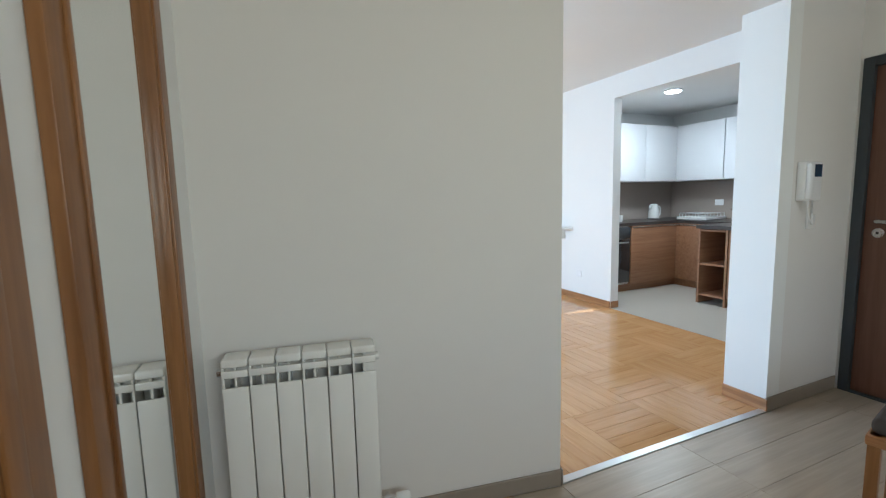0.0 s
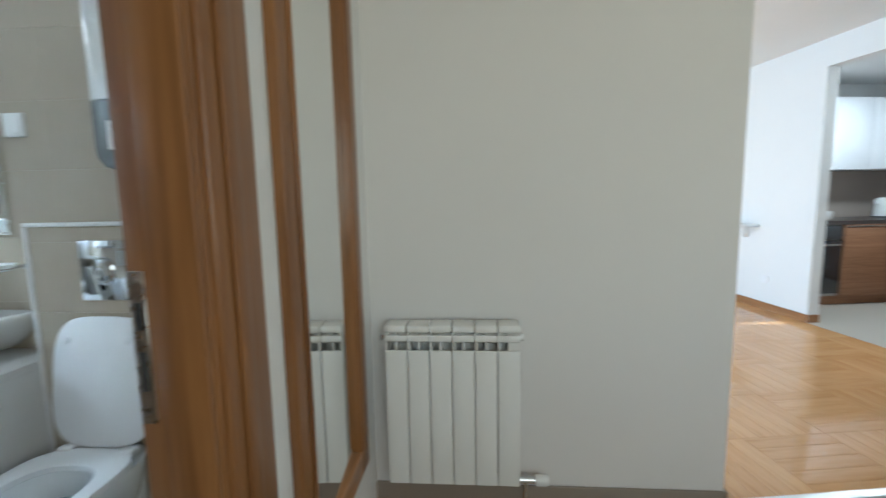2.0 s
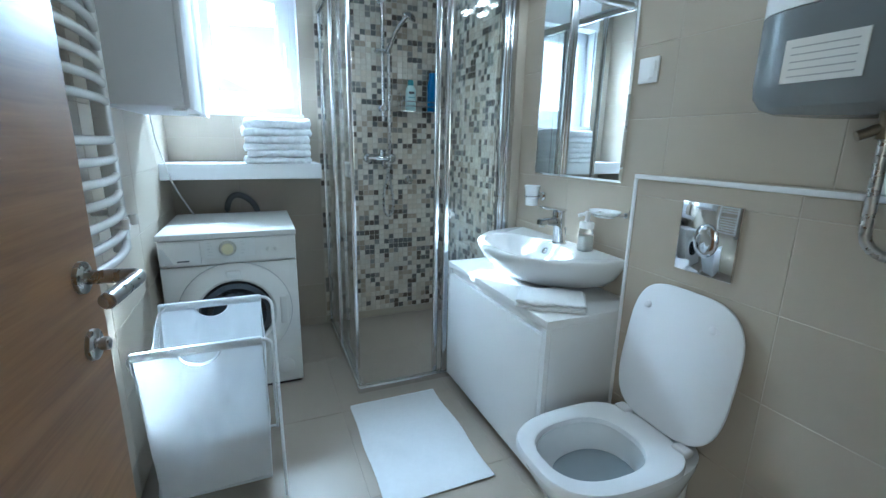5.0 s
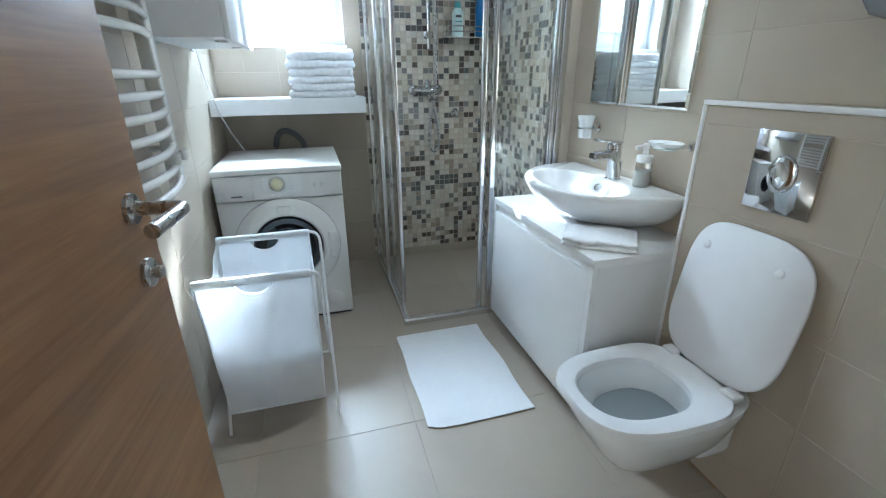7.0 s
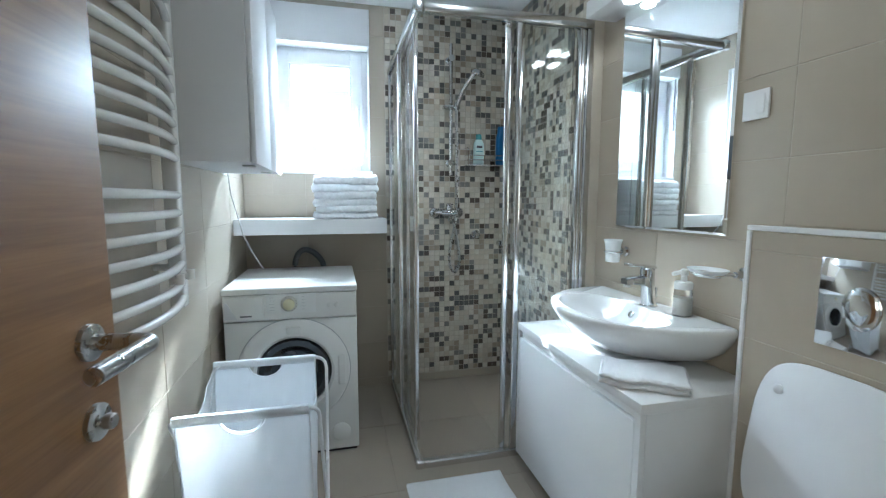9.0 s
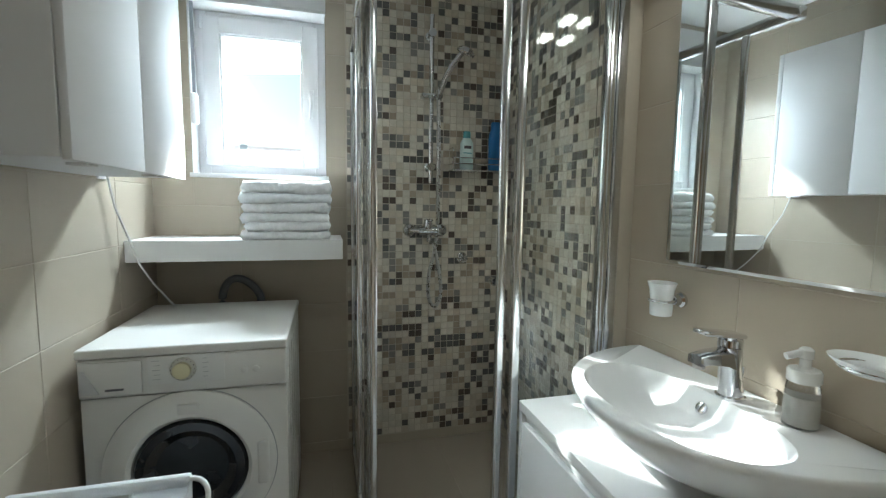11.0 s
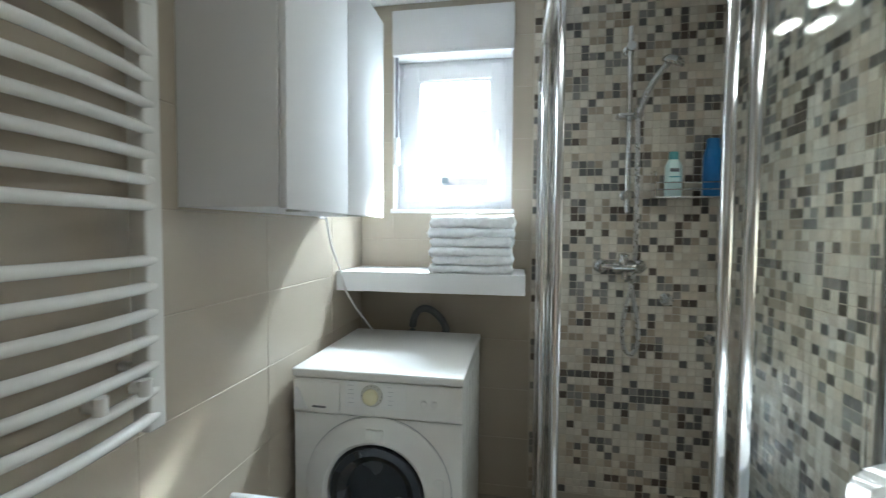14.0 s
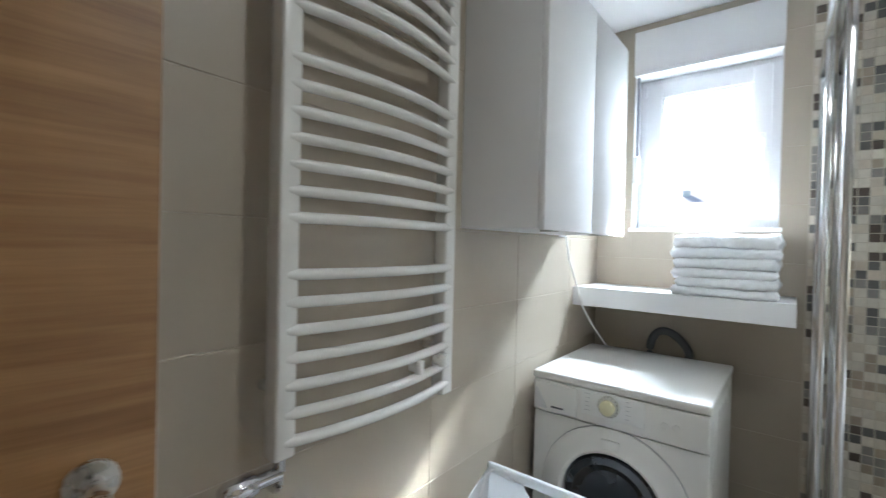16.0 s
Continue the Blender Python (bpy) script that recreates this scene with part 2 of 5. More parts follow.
def tube(points, r, seg=10, closed=False, caps=True):
    """A round bar along a line of points."""
    bm = bmesh.new()
    pts = [Vector(p) for p in points]
    n = len(pts)
    rings = []
    up = Vector((0, 0, 1))
    for i, p in enumerate(pts):
        a = pts[(i - 1) % n] if (closed or i > 0) else p
        c = pts[(i + 1) % n] if (closed or i < n - 1) else p
        d = (c - a).normalized()
        side = d.cross(up)
        if side.length < 0.05:
            side = d.cross(Vector((0, 1, 0)))
        side.normalize()
        up2 = side.cross(d).normalized()
        rr = r[i] if isinstance(r, (list, tuple)) else r
        rings.append([bm.verts.new(p + side * (rr * math.cos(2 * math.pi * k / seg)) + up2 * (rr * math.sin(2 * math.pi * k / seg))) for k in range(seg)])
    for i in range(n if closed else n - 1):
        a, c = rings[i], rings[(i + 1) % n]
        for k in range(seg):
            bm.faces.new((a[k], a[(k + 1) % seg], c[(k + 1) % seg], c[k]))
    if caps and not closed:
        bm.faces.new(list(reversed(rings[0])))
        bm.faces.new(rings[-1])
    bmesh.ops.recalc_face_normals(bm, faces=bm.faces[:])
    return bm


def arc(points, steps=6, round_at=0.04):
    """Round the inner corners of a line of points."""
    pts = [Vector(p) for p in points]
    out = [pts[0]]
    for a, b, c in zip(pts, pts[1:], pts[2:]):
        d1, d2 = (a - b), (c - b)
        r = min(round_at, d1.length / 2, d2.length / 2)
        p, q = b + d1.normalized() * r, b + d2.normalized() * r
        for k in range(steps + 1):
            t = k / steps
            out.append(p * (1 - t) ** 2 + b * 2 * t * (1 - t) + q * t * t)
    return out + [pts[-1]]


def loft(rings, close_start=True, close_end=True):
    bm = bmesh.new()
    vs = [[bm.verts.new(p) for p in ring] for ring in rings]
    n = len(vs[0])
    for a, c in zip(vs, vs[1:]):
        for k in range(n):
            bm.faces.new((a[k], a[(k + 1) % n], c[(k + 1) % n], c[k]))
    if close_start:
        bm.faces.new(list(reversed(vs[0])))
    if close_end:
        bm.faces.new(vs[-1])
    bmesh.ops.recalc_face_normals(bm, faces=bm.faces[:])
    return bm


def oval(cx, cy, z, a, b, n=48, power=2.0, front=None):
    """A superellipse ring; front: another half depth for the -y side."""
    out = []
    for k in range(n):
        t = 2 * math.pi * k / n
        c, s = math.cos(t), math.sin(t)
        bb = front if (front is not None and s < 0) else b
        out.append(Vector((cx + a * math.copysign(abs(c) ** (2 / power), c), cy + bb * math.copysign(abs(s) ** (2 / power), s), z)))
    return out


def lathe(profile, n=28, cx=0.0, cy=0.0, cz=0.0):
    """Turned about the z axis; profile: (radius, height)."""
    return loft([[Vector((cx + r * math.cos(2 * math.pi * k / n), cy + r * math.sin(2 * math.pi * k / n), cz + z)) for k in range(n)] for r, z in profile])


def turned(bm, m):
    bmesh.ops.transform(bm, matrix=m, verts=bm.verts[:])
    return bm


def plate(outline, thick, m):
    """A flat outline of (x, y) in its own plane, given a thickness along its z, then laid by m."""
    bm = bmesh.new()
    f = bm.faces.new([bm.verts.new((x, y, 0)) for x, y in outline])
    ex = bmesh.ops.extrude_face_region(bm, geom=[f])
    bmesh.ops.translate(bm, vec=(0, 0, thick), verts=[v for v in ex["geom"] if isinstance(v, bmesh.types.BMVert)])
    bmesh.ops.recalc_face_normals(bm, faces=bm.faces[:])
    return turned(bm, m)


def structure(name, bm, material, label, smooth=False):
    return tagged(part(name, bm, material, smooth=smooth), label, "", "", "structure")


def boxes(*spans):
    bm = bmesh.new()
    for s in spans:
        box(*s, bm=bm)
    return bm


# ---- the large structure: bathroom ----
XB, XD, YL, YR, YS, ZC = 0.0, 2.935, 0.305, 2.08, 2.03, 2.46
XH = 3.05            # hall face of the partition
BOX_Y, BOX_X, BOX_Z = 1.96, 1.92, 1.186
T = 0.0014           # tile thickness
WY0, WY1, WZ0, WZ1 = 0.474, 1.072, 1.433, 2.215

wall_window = structure("wall_window", boxes(
    (-0.30, -T, YL - 0.2, WY0, -0.1, ZC + 0.1), (-0.30, -T, WY1, 2.4, -0.1, ZC + 0.1),
    (-0.30, -T, WY0, WY1, -0.1, WZ0), (-0.30, -T, WY0, WY1, WZ1, ZC + 0.1)), GROUT, "outer bathroom wall with window opening and grouted tiles")
wall_left = structure("wall_left", boxes((-T, XH, YL - 0.15, YL - T, -0.1, ZC + 0.1)), GROUT, "long bathroom wall clad in beige tiles")
wall_right = structure("wall_right", boxes((-T, XD, YR + T, YR + 0.14, -0.1, ZC + 0.1), (-T, 1.0, YS + T, YR + T, -0.1, ZC + 0.1)), GROUT, "bathroom wall behind basin and shower")
wall_box = structure("wall_cistern_box", boxes((BOX_X + T, XD, BOX_Y + T, YR + T, -0.1, BOX_Z - T)), GROUT, "tiled boxed-in cistern wall behind the toilet")
DY0, DY1, DZ = 0.39, 1.235, 2.05
wall_door = structure("wall_door", boxes(
    (XD, XH, YL, DY0, -0.1, ZC + 0.1), (XD, XH, DY1, 2.25, -0.1, 2.7), (XD, XH, DY0, DY1, DZ, 2.7), (XD, XH, YL, DY0, ZC + 0.1, 2.7)), PLASTER, "partition wall with the bathroom doorway, painted white")
bath_floor = structure("floor_bathroom", boxes((-0.02, XH - 0.02, YL - 0.02, YR + 0.05, -0.12, -0.0018)), FLOOR_GROUT, "grouted bathroom floor under beige tiles")
bath_ceiling = structure("ceiling_bathroom", boxes((-T, XD, YL - T, YR + T, ZC, ZC + 0.1)), CEILING, "flat white painted bathroom ceiling")


def clip(rects, hole):
    out = []
    hu0, hu1, hz0, hz1 = hole
    for u0, u1, z0, z1 in rects:
        if u1 <= hu0 or u0 >= hu1 or z1 <= hz0 or z0 >= hz1:
            out.append((u0, u1, z0, z1))
            continue
        if u0 < hu0:
            out.append((u0, hu0, z0, z1))
        if u1 > hu1:
            out.append((hu1, u1, z0, z1))
        a, b = max(u0, hu0), min(u1, hu1)
        if z0 < hz0:
            out.append((a, b, z0, hz0))
        if z1 > hz1:
            out.append((a, b, hz1, z1))
    return out


TILE_MESHES = {}


def tile_piece(name, w, h, thick, material, m, parent):
    """One tile w x h lying in its own x-z plane, its face towards -y."""
    key = (name, round(w, 3), round(h, 3))
    if key not in TILE_MESHES:
        b = bmesh.new()
        e = 0.0012
        back = [b.verts.new(p) for p in ((0, thick, 0), (w, thick, 0), (w, thick, h), (0, thick, h))]
        mid = [b.verts.new(p) for p in ((0, e, 0), (w, e, 0), (w, e, h), (0, e, h))]
        face = [b.verts.new(p) for p in ((e, 0, e), (w - e, 0, e), (w - e, 0, h - e), (e, 0, h - e))]
        b.faces.new(face)
        for k in range(4):
            j = (k + 1) % 4
            b.faces.new((back[k], back[j], mid[j], mid[k]))
            b.faces.new((mid[k], mid[j], face[j], face[k]))
        TILE_MESHES[key] = finish(name, b, material, smooth=False)
    ob = new(name, TILE_MESHES[key])
    ob.parent = parent
    ob.matrix_basis = m
    return ob


def tile_wall(parent, side, plane, u0, u1, z0, z1, first_u, first_z, w, h, holes=(), gap=0.002):
    """Tiles on an upright face. side: the way the face looks, in degrees about z from -y."""
    k0 = math.floor((u0 - first_u) / w)
    r0 = math.floor((z0 - first_z) / h)
    u = first_u + k0 * w
    while u < u1:
        z = first_z + r0 * h
        while z < z1:
            rects = [(max(u, u0) + gap / 2, min(u + w, u1) - gap / 2, max(z, z0) + gap / 2, min(z + h, z1) - gap / 2)]
            for hole in holes:
                rects = clip(rects, hole)
            for a, b, c, d in rects:
                if b - a < 0.012 or d - c < 0.012:
                    continue
                if side == 0:
                    m = pose(a, plane, c)
                elif side == 180:
                    m = pose(b, plane, c, 0, 0, 180)
                elif side == 90:
                    m = pose(plane, a, c, 0, 0, 90)
                else:
                    m = pose(plane, b, c, 0, 0, -90)
                tile_piece("tile", b - a, d - c, T, TILE, m, parent)
            z += h
        u += w


def tile_flat(parent, name, x0, x1, y0, y1, z, first_x, first_y, w, h, material, gap=0.0018, thick=0.008):
    x = first_x + math.floor((x0 - first_x) / w) * w
    while x < x1:
        y = first_y + math.floor((y0 - first_y) / h) * h
        while y < y1:
            a, b, c, d = max(x, x0) + gap / 2, min(x + w, x1) - gap / 2, max(y, y0) + gap / 2, min(y + h, y1) - gap / 2
            if b - a > 0.01 and d - c > 0.01:
                tile_piece(name, b - a, d - c, thick, material, Matrix(((1, 0, 0, a), (0, 0, 1, c), (0, -1, 0, z), (0, 0, 0, 1))), parent)
            y += h
        x += w


# ---- window, shutter box, outdoors ----
def window_unit():
    win = tagged(new("window_1", None), "white plastic tilt window, closed, full of daylight", "window", "", "structure")
    x0, x1 = -0.17, -0.10
    def ring(name, y0, y1, z0, z1, w, xa, xb, parent):
        bm = boxes((xa, xb, y0, y0 + w, z0, z1, 0.004), (xa, xb, y1 - w, y1, z0, z1, 0.004), (xa, xb, y0 + w, y1 - w, z0, z0 + w, 0.004), (xa, xb, y0 + w, y1 - w, z1 - w, z1, 0.004))
        return part(name, bm, PVC, parent)
    ring("window_frame", WY0 + 0.002, WY1 - 0.002, WZ0 + 0.012, WZ1 - 0.002, 0.052, x0, x1, win)
    sash = ring("sash", 0.512, 1.034, 1.482, 2.178, 0.072, x0 + 0.01, x1 + 0.016, win)
    ring("glazing_bead", 0.583, 0.963, 1.553, 2.107, 0.012, x0 + 0.03, x1 + 0.008, sash)
    pane = part("pane", boxes((-0.140, -0.134, 0.585, 0.961, 1.555, 2.105)), CLEAR, sash)
    pane.visible_shadow = False
    h = part("handle", merge(box(-0.084, -0.070, 0.990, 1.014, 1.80, 1.87, 0.004), tube(arc([(-0.07, 1.002, 1.835), (-0.045, 1.002, 1.835), (-0.045, 1.002, 1.72)], 5, 0.02), 0.009, 10)), PVC, sash, "white lever handle")
    for z in (1.52, 2.12):
        part("hinge", tube([(-0.095, 0.503, z), (-0.095, 0.503, z + 0.06)], 0.008, 10), PVC, sash)
    part("window_sill", box(-0.10, 0.012, WY0 - 0.012, WY1 + 0.012, WZ0 - 0.014, WZ0 + 0.006, 0.003), PVC, win)
    for ya, yb in ((WY0, WY0 + 0.004), (WY1 - 0.004, WY1)):
        part("reveal", boxes((-0.10, 0.003, ya, yb, WZ0 + 0.006, WZ1)), PVC, win)
    part("reveal", boxes((-0.10, 0.003, WY0, WY1, WZ1 - 0.004, WZ1)), PVC, win)
    return win


window_unit()
sb = thing("shutter_box", "white roller shutter box above the window", "shutter box")
part("front_cover", box(-0.012, 0.014, WY0 - 0.004, WY1 + 0.004, WZ1 + 0.004, 2.425, 0.004), PVC, sb)
part("bottom_lip", box(-0.10, 0.020, WY0 - 0.002, WY1 + 0.002, WZ1 - 0.012, WZ1 + 0.003, 0.003), PVC, sb)
wd = thing("shutter_strap", "white shutter strap winder beside the window", "strap winder")
part("winder_case", box(-0.03, 0.022, WY0 + 0.005, WY0 + 0.030, 1.66, 1.80, 0.010, 3), PVC, wd)
part("strap", boxes((-0.012, -0.008, WY0 + 0.008, WY0 + 0.022, 1.80, WZ1 - 0.012)), mat("grey_webbing", (0.35, 0.37, 0.42), 0.9, vary=0.1), wd)

ground = structure("ground", boxes((-400, -0.9, -400, 400, -0.9, -0.4)), GROUND, "ground outside the house")


def house(x, y, w, d, h, roof, turn):
    hs = thing("neighbour_house", "pale rendered house with red tiled roof across the street", "house", "houses outside", (x, y, -0.4), turn)
    part("wall", box(-w / 2, w / 2, -d / 2, d / 2, 0, h), RENDER_WALL, hs)
    bm = bmesh.new()
    o = 0.5
    v = [bm.verts.new(p) for p in ((-w / 2 - o, -d / 2 - o, h), (w / 2 + o, -d / 2 - o, h), (w / 2 + o, d / 2 + o, h), (-w / 2 - o, d / 2 + o, h), (0, -d / 2 + 1.5, h + roof), (0, d / 2 - 1.5, h + roof))]
    for f in ((0, 1, 4), (1, 2, 5, 4), (2, 3, 5), (3, 0, 4, 5), (3, 2, 1, 0)):
        bm.faces.new([v[i] for i in f])
    part("roof", bm, ROOF, hs, smooth=False)
    part("chimney", box(0.8, 1.2, -0.4, 0.0, h + roof * 0.4, h + roof * 0.95), RENDER_WALL, hs)
    for k in range(3):
        part("window", box(w / 2 - 0.02, w / 2 + 0.03, -d / 2 + 1.2 + k * d / 3.3, -d / 2 + 2.4 + k * d / 3.3, h - 2.1, h - 0.7), BEIGE_SPLASH, hs)
    return hs


house(-26, -3.5, 8, 9, 3.4, 1.7, 12)
house(-38, 9, 9, 10, 4.4, 2.4, -20)

# ---- the large structure: hall, living room, kitchen ----
HY = 2.25                                     # hall face of the radiator wall
PIV = (4.443, 2.255, 0.0)
FAR = pose(*PIV, 0, 0, 8.7)                   # the far rooms stand at a slight angle to the bathroom


def far_structure(name, bm, material, label):
    ob = structure(name, bm, material, label)
    ob.matrix_world = FAR
    return ob


structure("wall_radiator", boxes((XD, PIV[0], HY, HY + 0.16, -0.1, 2.75)), WARM_PLASTER, "warm white hall wall with radiator")
# unseen opening added for the fill lamp; the slab added to block the sun
structure("wall_hall_south", boxes((XH, 3.6, -0.95, -0.8, -0.1, 2.75), (5.4, 7.6, -0.95, -0.8, -0.1, 2.75), (3.6, 5.4, -0.95, -0.8, -0.1, 0.9), (3.6, 5.4, -0.95, -0.8, 2.3, 2.75), (3.3, 5.7, -2.5, -0.95, 2.45, 2.6)), WARM_PLASTER, "unseen warm white hall wall, added opening for fill lamp and sun-blocking slab")
# added fill lamp that brightens the hall; its source is unknown
area_lamp("hall_fill", (4.5, -0.82, 1.6), (4.2, 2.0, 1.7), 1.7, 1.3, 8.8, (1.0, 0.825, 0.58))
structure("wall_hall_west", boxes((XD, XH, -0.95, YL, -0.1, 2.7)), WARM_PLASTER, "plain warm white hall wall")
structure("ceiling_hall", boxes((XH, 7.4, -0.95, 2.9, 2.62, 2.75)), CEILING, "white hall ceiling")
hall_floor = structure("floor_hall", boxes((XH - 0.02, 7.4, -0.95, 2.62, -0.12, -0.009)), FLOOR_GROUT, "hall floor under grey wood-look tiles")
far_structure("column", boxes((1.50, 1.62, 0.0, 0.252, -0.05, 2.75)), PLASTER, "white column at the end of the hall wall")
far_structure("wall_intercom", boxes((1.62, 2.75, 0.0, 0.252, -0.05, 2.75)), WARM_PLASTER, "warm white hall wall with intercom")
far_structure("beam", boxes((0.0, 1.50, 0.02, 0.30, 2.30, 2.75)), PLASTER, "white beam over the living room opening")
lr_floor = far_structure("floor_living_room", boxes((-2.4, 2.5, 0.03, 4.4, -0.12, -0.011)), GROUT, "living room sub-floor under oak parquet")
far_structure("wall_kitchen_opening", boxes((2.5, 2.61, 2.22, 4.4, -0.05, 2.75), (2.5, 2.61, 0.37, 0.62, -0.05, 2.75), (2.5, 2.61, 0.62, 2.22, 2.32, 2.75)), PLASTER, "white wall with a wide opening to the kitchen")
far_structure("wall_living_north", boxes((-2.4, 2.68, 4.4, 4.6, -0.05, 2.75)), PLASTER, "white living room wall")
far_structure("wall_living_west", boxes((-2.6, -2.4, 0.3, 1.0, -0.05, 2.75), (-2.6, -2.4, 3.6, 4.6, -0.05, 2.75), (-2.6, -2.4, 1.0, 3.6, -0.05, 0.5), (-2.6, -2.4, 1.0, 3.6, 2.4, 2.75)), PLASTER, "white living room wall with a wide window opening")
far_structure("ceiling_living_room", boxes((-2.6, 2.5, 0.30, 4.6, 2.56, 2.7)), CEILING, "white living room ceiling")
far_structure("ceiling_kitchen", boxes((2.61, 5.2, 0.37, 3.6, 2.44, 2.6)), CEILING, "white kitchen ceiling")
kit_floor = far_structure("floor_kitchen", boxes((2.5, 5.2, 0.37, 3.6, -0.12, -0.002)), mat("pale_kitchen_floor_tile", (0.46, 0.42, 0.36), 0.35, vary=0.05), "pale beige kitchen floor")
far_structure("wall_kitchen_north", boxes((2.68, 5.0, 3.34, 3.5, -0.05, 2.6)), PLASTER, "kitchen wall behind the cabinets")
far_structure("wall_kitchen_east", boxes((4.82, 5.0, 0.37, 3.34, -0.05, 2.6)), PLASTER, "kitchen wall behind the sink")
far_structure("wall_kitchen_south", boxes((2.75, 5.0, 0.2, 0.37, -0.05, 2.6)), PLASTER, "plain kitchen wall")
far_structure("wall_entry", boxes((2.23, 2.39, -0.02, 0.0, -0.05, 2.75), (2.23, 2.39, -3.4, -0.97, -0.05, 2.75), (2.23, 2.39, -0.97, -0.02, 2.06, 2.75)), WARM_PLASTER, "warm white wall round the entry door")
lr_win = area_lamp("living_room_daylight", FAR @ Vector((-2.38, 2.3, 1.5)), FAR @ Vector((2.0, 2.0, 1.2)), 2.4, 1.8, 31, (0.86, 0.93, 1.0))


def skirting(name, spans, material, label, far=False):
    ob = structure(name, boxes(*[s + (0.003,) for s in spans]), material, label)
    if far:
        ob.matrix_world = FAR
    return ob


skirting("baseboard_hall", [(XH, PIV[0] - 0.002, HY - 0.012, HY - 0.001, 0.0, 0.075), (PIV[0], PIV[0] + 0.010, HY - 0.012, HY + 0.16, 0.0, 0.075)], BASE_GREY, "grey-brown tile skirting along the hall wall")
skirting("baseboard_entry", [(1.49, 2.212, -0.012, -0.001, 0.0, 0.085)], BASE_GREY, "grey-brown tile skirting below the intercom", True)
skirting("baseboard_column", [(1.486, 1.499, -0.012, 0.252, 0.0, 0.075)], PINE_Y, "oak skirting round the column", True)
skirting("baseboard_living", [(2.486, 2.499, 2.22, 4.4, 0.0, 0.075), (2.50, 2.61, 2.207, 2.219, 0.0, 0.075)], PINE_Y, "oak skirting along the living room wall", True)
st = structure("threshold_strip", box(0.0, 1.50, -0.012, 0.03, -0.004, 0.006, 0.002), STRIP, "aluminium threshold strip between hall and parquet")
st.matrix_world = FAR


# ---- bathroom door and its frame ----
def bathroom_door():
    d = thing("door_1", "oak veneer bathroom door standing open", "door", at=(2.918, 0.415, 0.0), turn=173.8)
    d["kind"] = "structure"
    part("leaf", box(0.0, 0.777, -0.02, 0.02, 0.012, 2.03, 0.003), DOOR_OAK, d)
    for side in (-1, 1):
        y = 0.02 * side
        rose = part("rose", turned(lathe([(0.026, 0), (0.026, 0.007), (0.022, 0.009)], 28), pose(0.715, y, 1.06, -90 * side, 0, 0)), STEEL, d)
        part("lever", tube(arc([(0.715, y, 1.06), (0.715, y + 0.085 * side, 1.06), (0.585, y + 0.085 * side, 1.06)], 6, 0.018), 0.0115, 14), STEEL, rose, "brushed steel lever handle")
        lock = part("rose", turned(lathe([(0.026, 0), (0.026, 0.007), (0.022, 0.009)], 28), pose(0.715, y, 0.945, -90 * side, 0, 0)), STEEL, d)
        part("thumb_turn", turned(lathe([(0.008, 0), (0.008, 0.012), (0.011, 0.014), (0.011, 0.024), (0.009, 0.026)], 18), pose(0.715, y, 0.945, -90 * side, 0, 0)), STEEL, lock)
    part("lock_face", box(0.7765, 0.779, -0.011, 0.011, 0.87, 1.10, 0.0005, 1), STEEL, d)
    for z in (0.25, 1.0, 1.8):
        part("hinge", tube([(-0.006, 0.024, z), (-0.006, 0.024, z + 0.08)], 0.007, 10), STEEL, d)
    return d


bathroom_door()
fr = thing("door_frame", "varnished pine door frame of the bathroom", "door frame")
fr["kind"] = "structure"
part("jamb", box(XD - 0.004, XH + 0.012, DY1 - 0.035, DY1 - 0.001, 0, DZ, 0.003), PINE, fr)
part("jamb", box(XD - 0.004, XH + 0.012, DY0 + 0.001, DY0 + 0.022, 0, DZ, 0.003), PINE, fr)
part("head", box(XD - 0.004, XH + 0.012, DY0 + 0.022, DY1 - 0.035, DZ - 0.035, DZ - 0.001, 0.003), PINE_Y, fr)
part("stop_strip", box(XD + 0.045, XH + 0.010, DY1 - 0.050, DY1 - 0.035, 0, DZ - 0.035, 0.003), PINE, fr)
for x0, x1 in ((XH + 0.001, XH + 0.022),):
    part("casing", box(x0, x1, DY1 - 0.018, DY1 + 0.125, 0, DZ + 0.07, 0.006, 3), PINE, fr)
    part("casing", box(x0, x1, max(YL + 0.004, DY0 - 0.075), DY0 + 0.012, 0, DZ + 0.07, 0.006, 3), PINE, fr)
    part("casing", box(x0, x1, DY0 + 0.012, DY1 - 0.018, DZ - 0.018, DZ + 0.07, 0.006, 3), PINE_Y, fr)
part("casing_bead", box(XH + 0.022, XH + 0.030, DY1 + 0.020, DY1 + 0.060, 0, DZ, 0.003), PINE, fr)
sp = part("strike_plate", box(XD - 0.001, XD + 0.025, DY1 - 0.0375, DY1 - 0.0345, 0.90, 1.15, 0.0008, 1), STEEL, fr, "steel strike plate with latch holes")
# black blocks on the plate give the dark shade inside the latch holes
for z0, z1 in ((1.055, 1.10), (0.955, 1.02)):
    part("latch_hole_shade", box(XD + 0.006, XD + 0.018, DY1 - 0.0385, DY1 - 0.0372, z0, z1), RUBBER, sp)
for z in (1.135, 1.04, 0.915):
    part("screw", turned(lathe([(0.004, 0), (0.003, 0.0015)], 12), pose(XD + 0.012, DY1 - 0.0372, z, 90, 0, 0)), STEEL, sp)


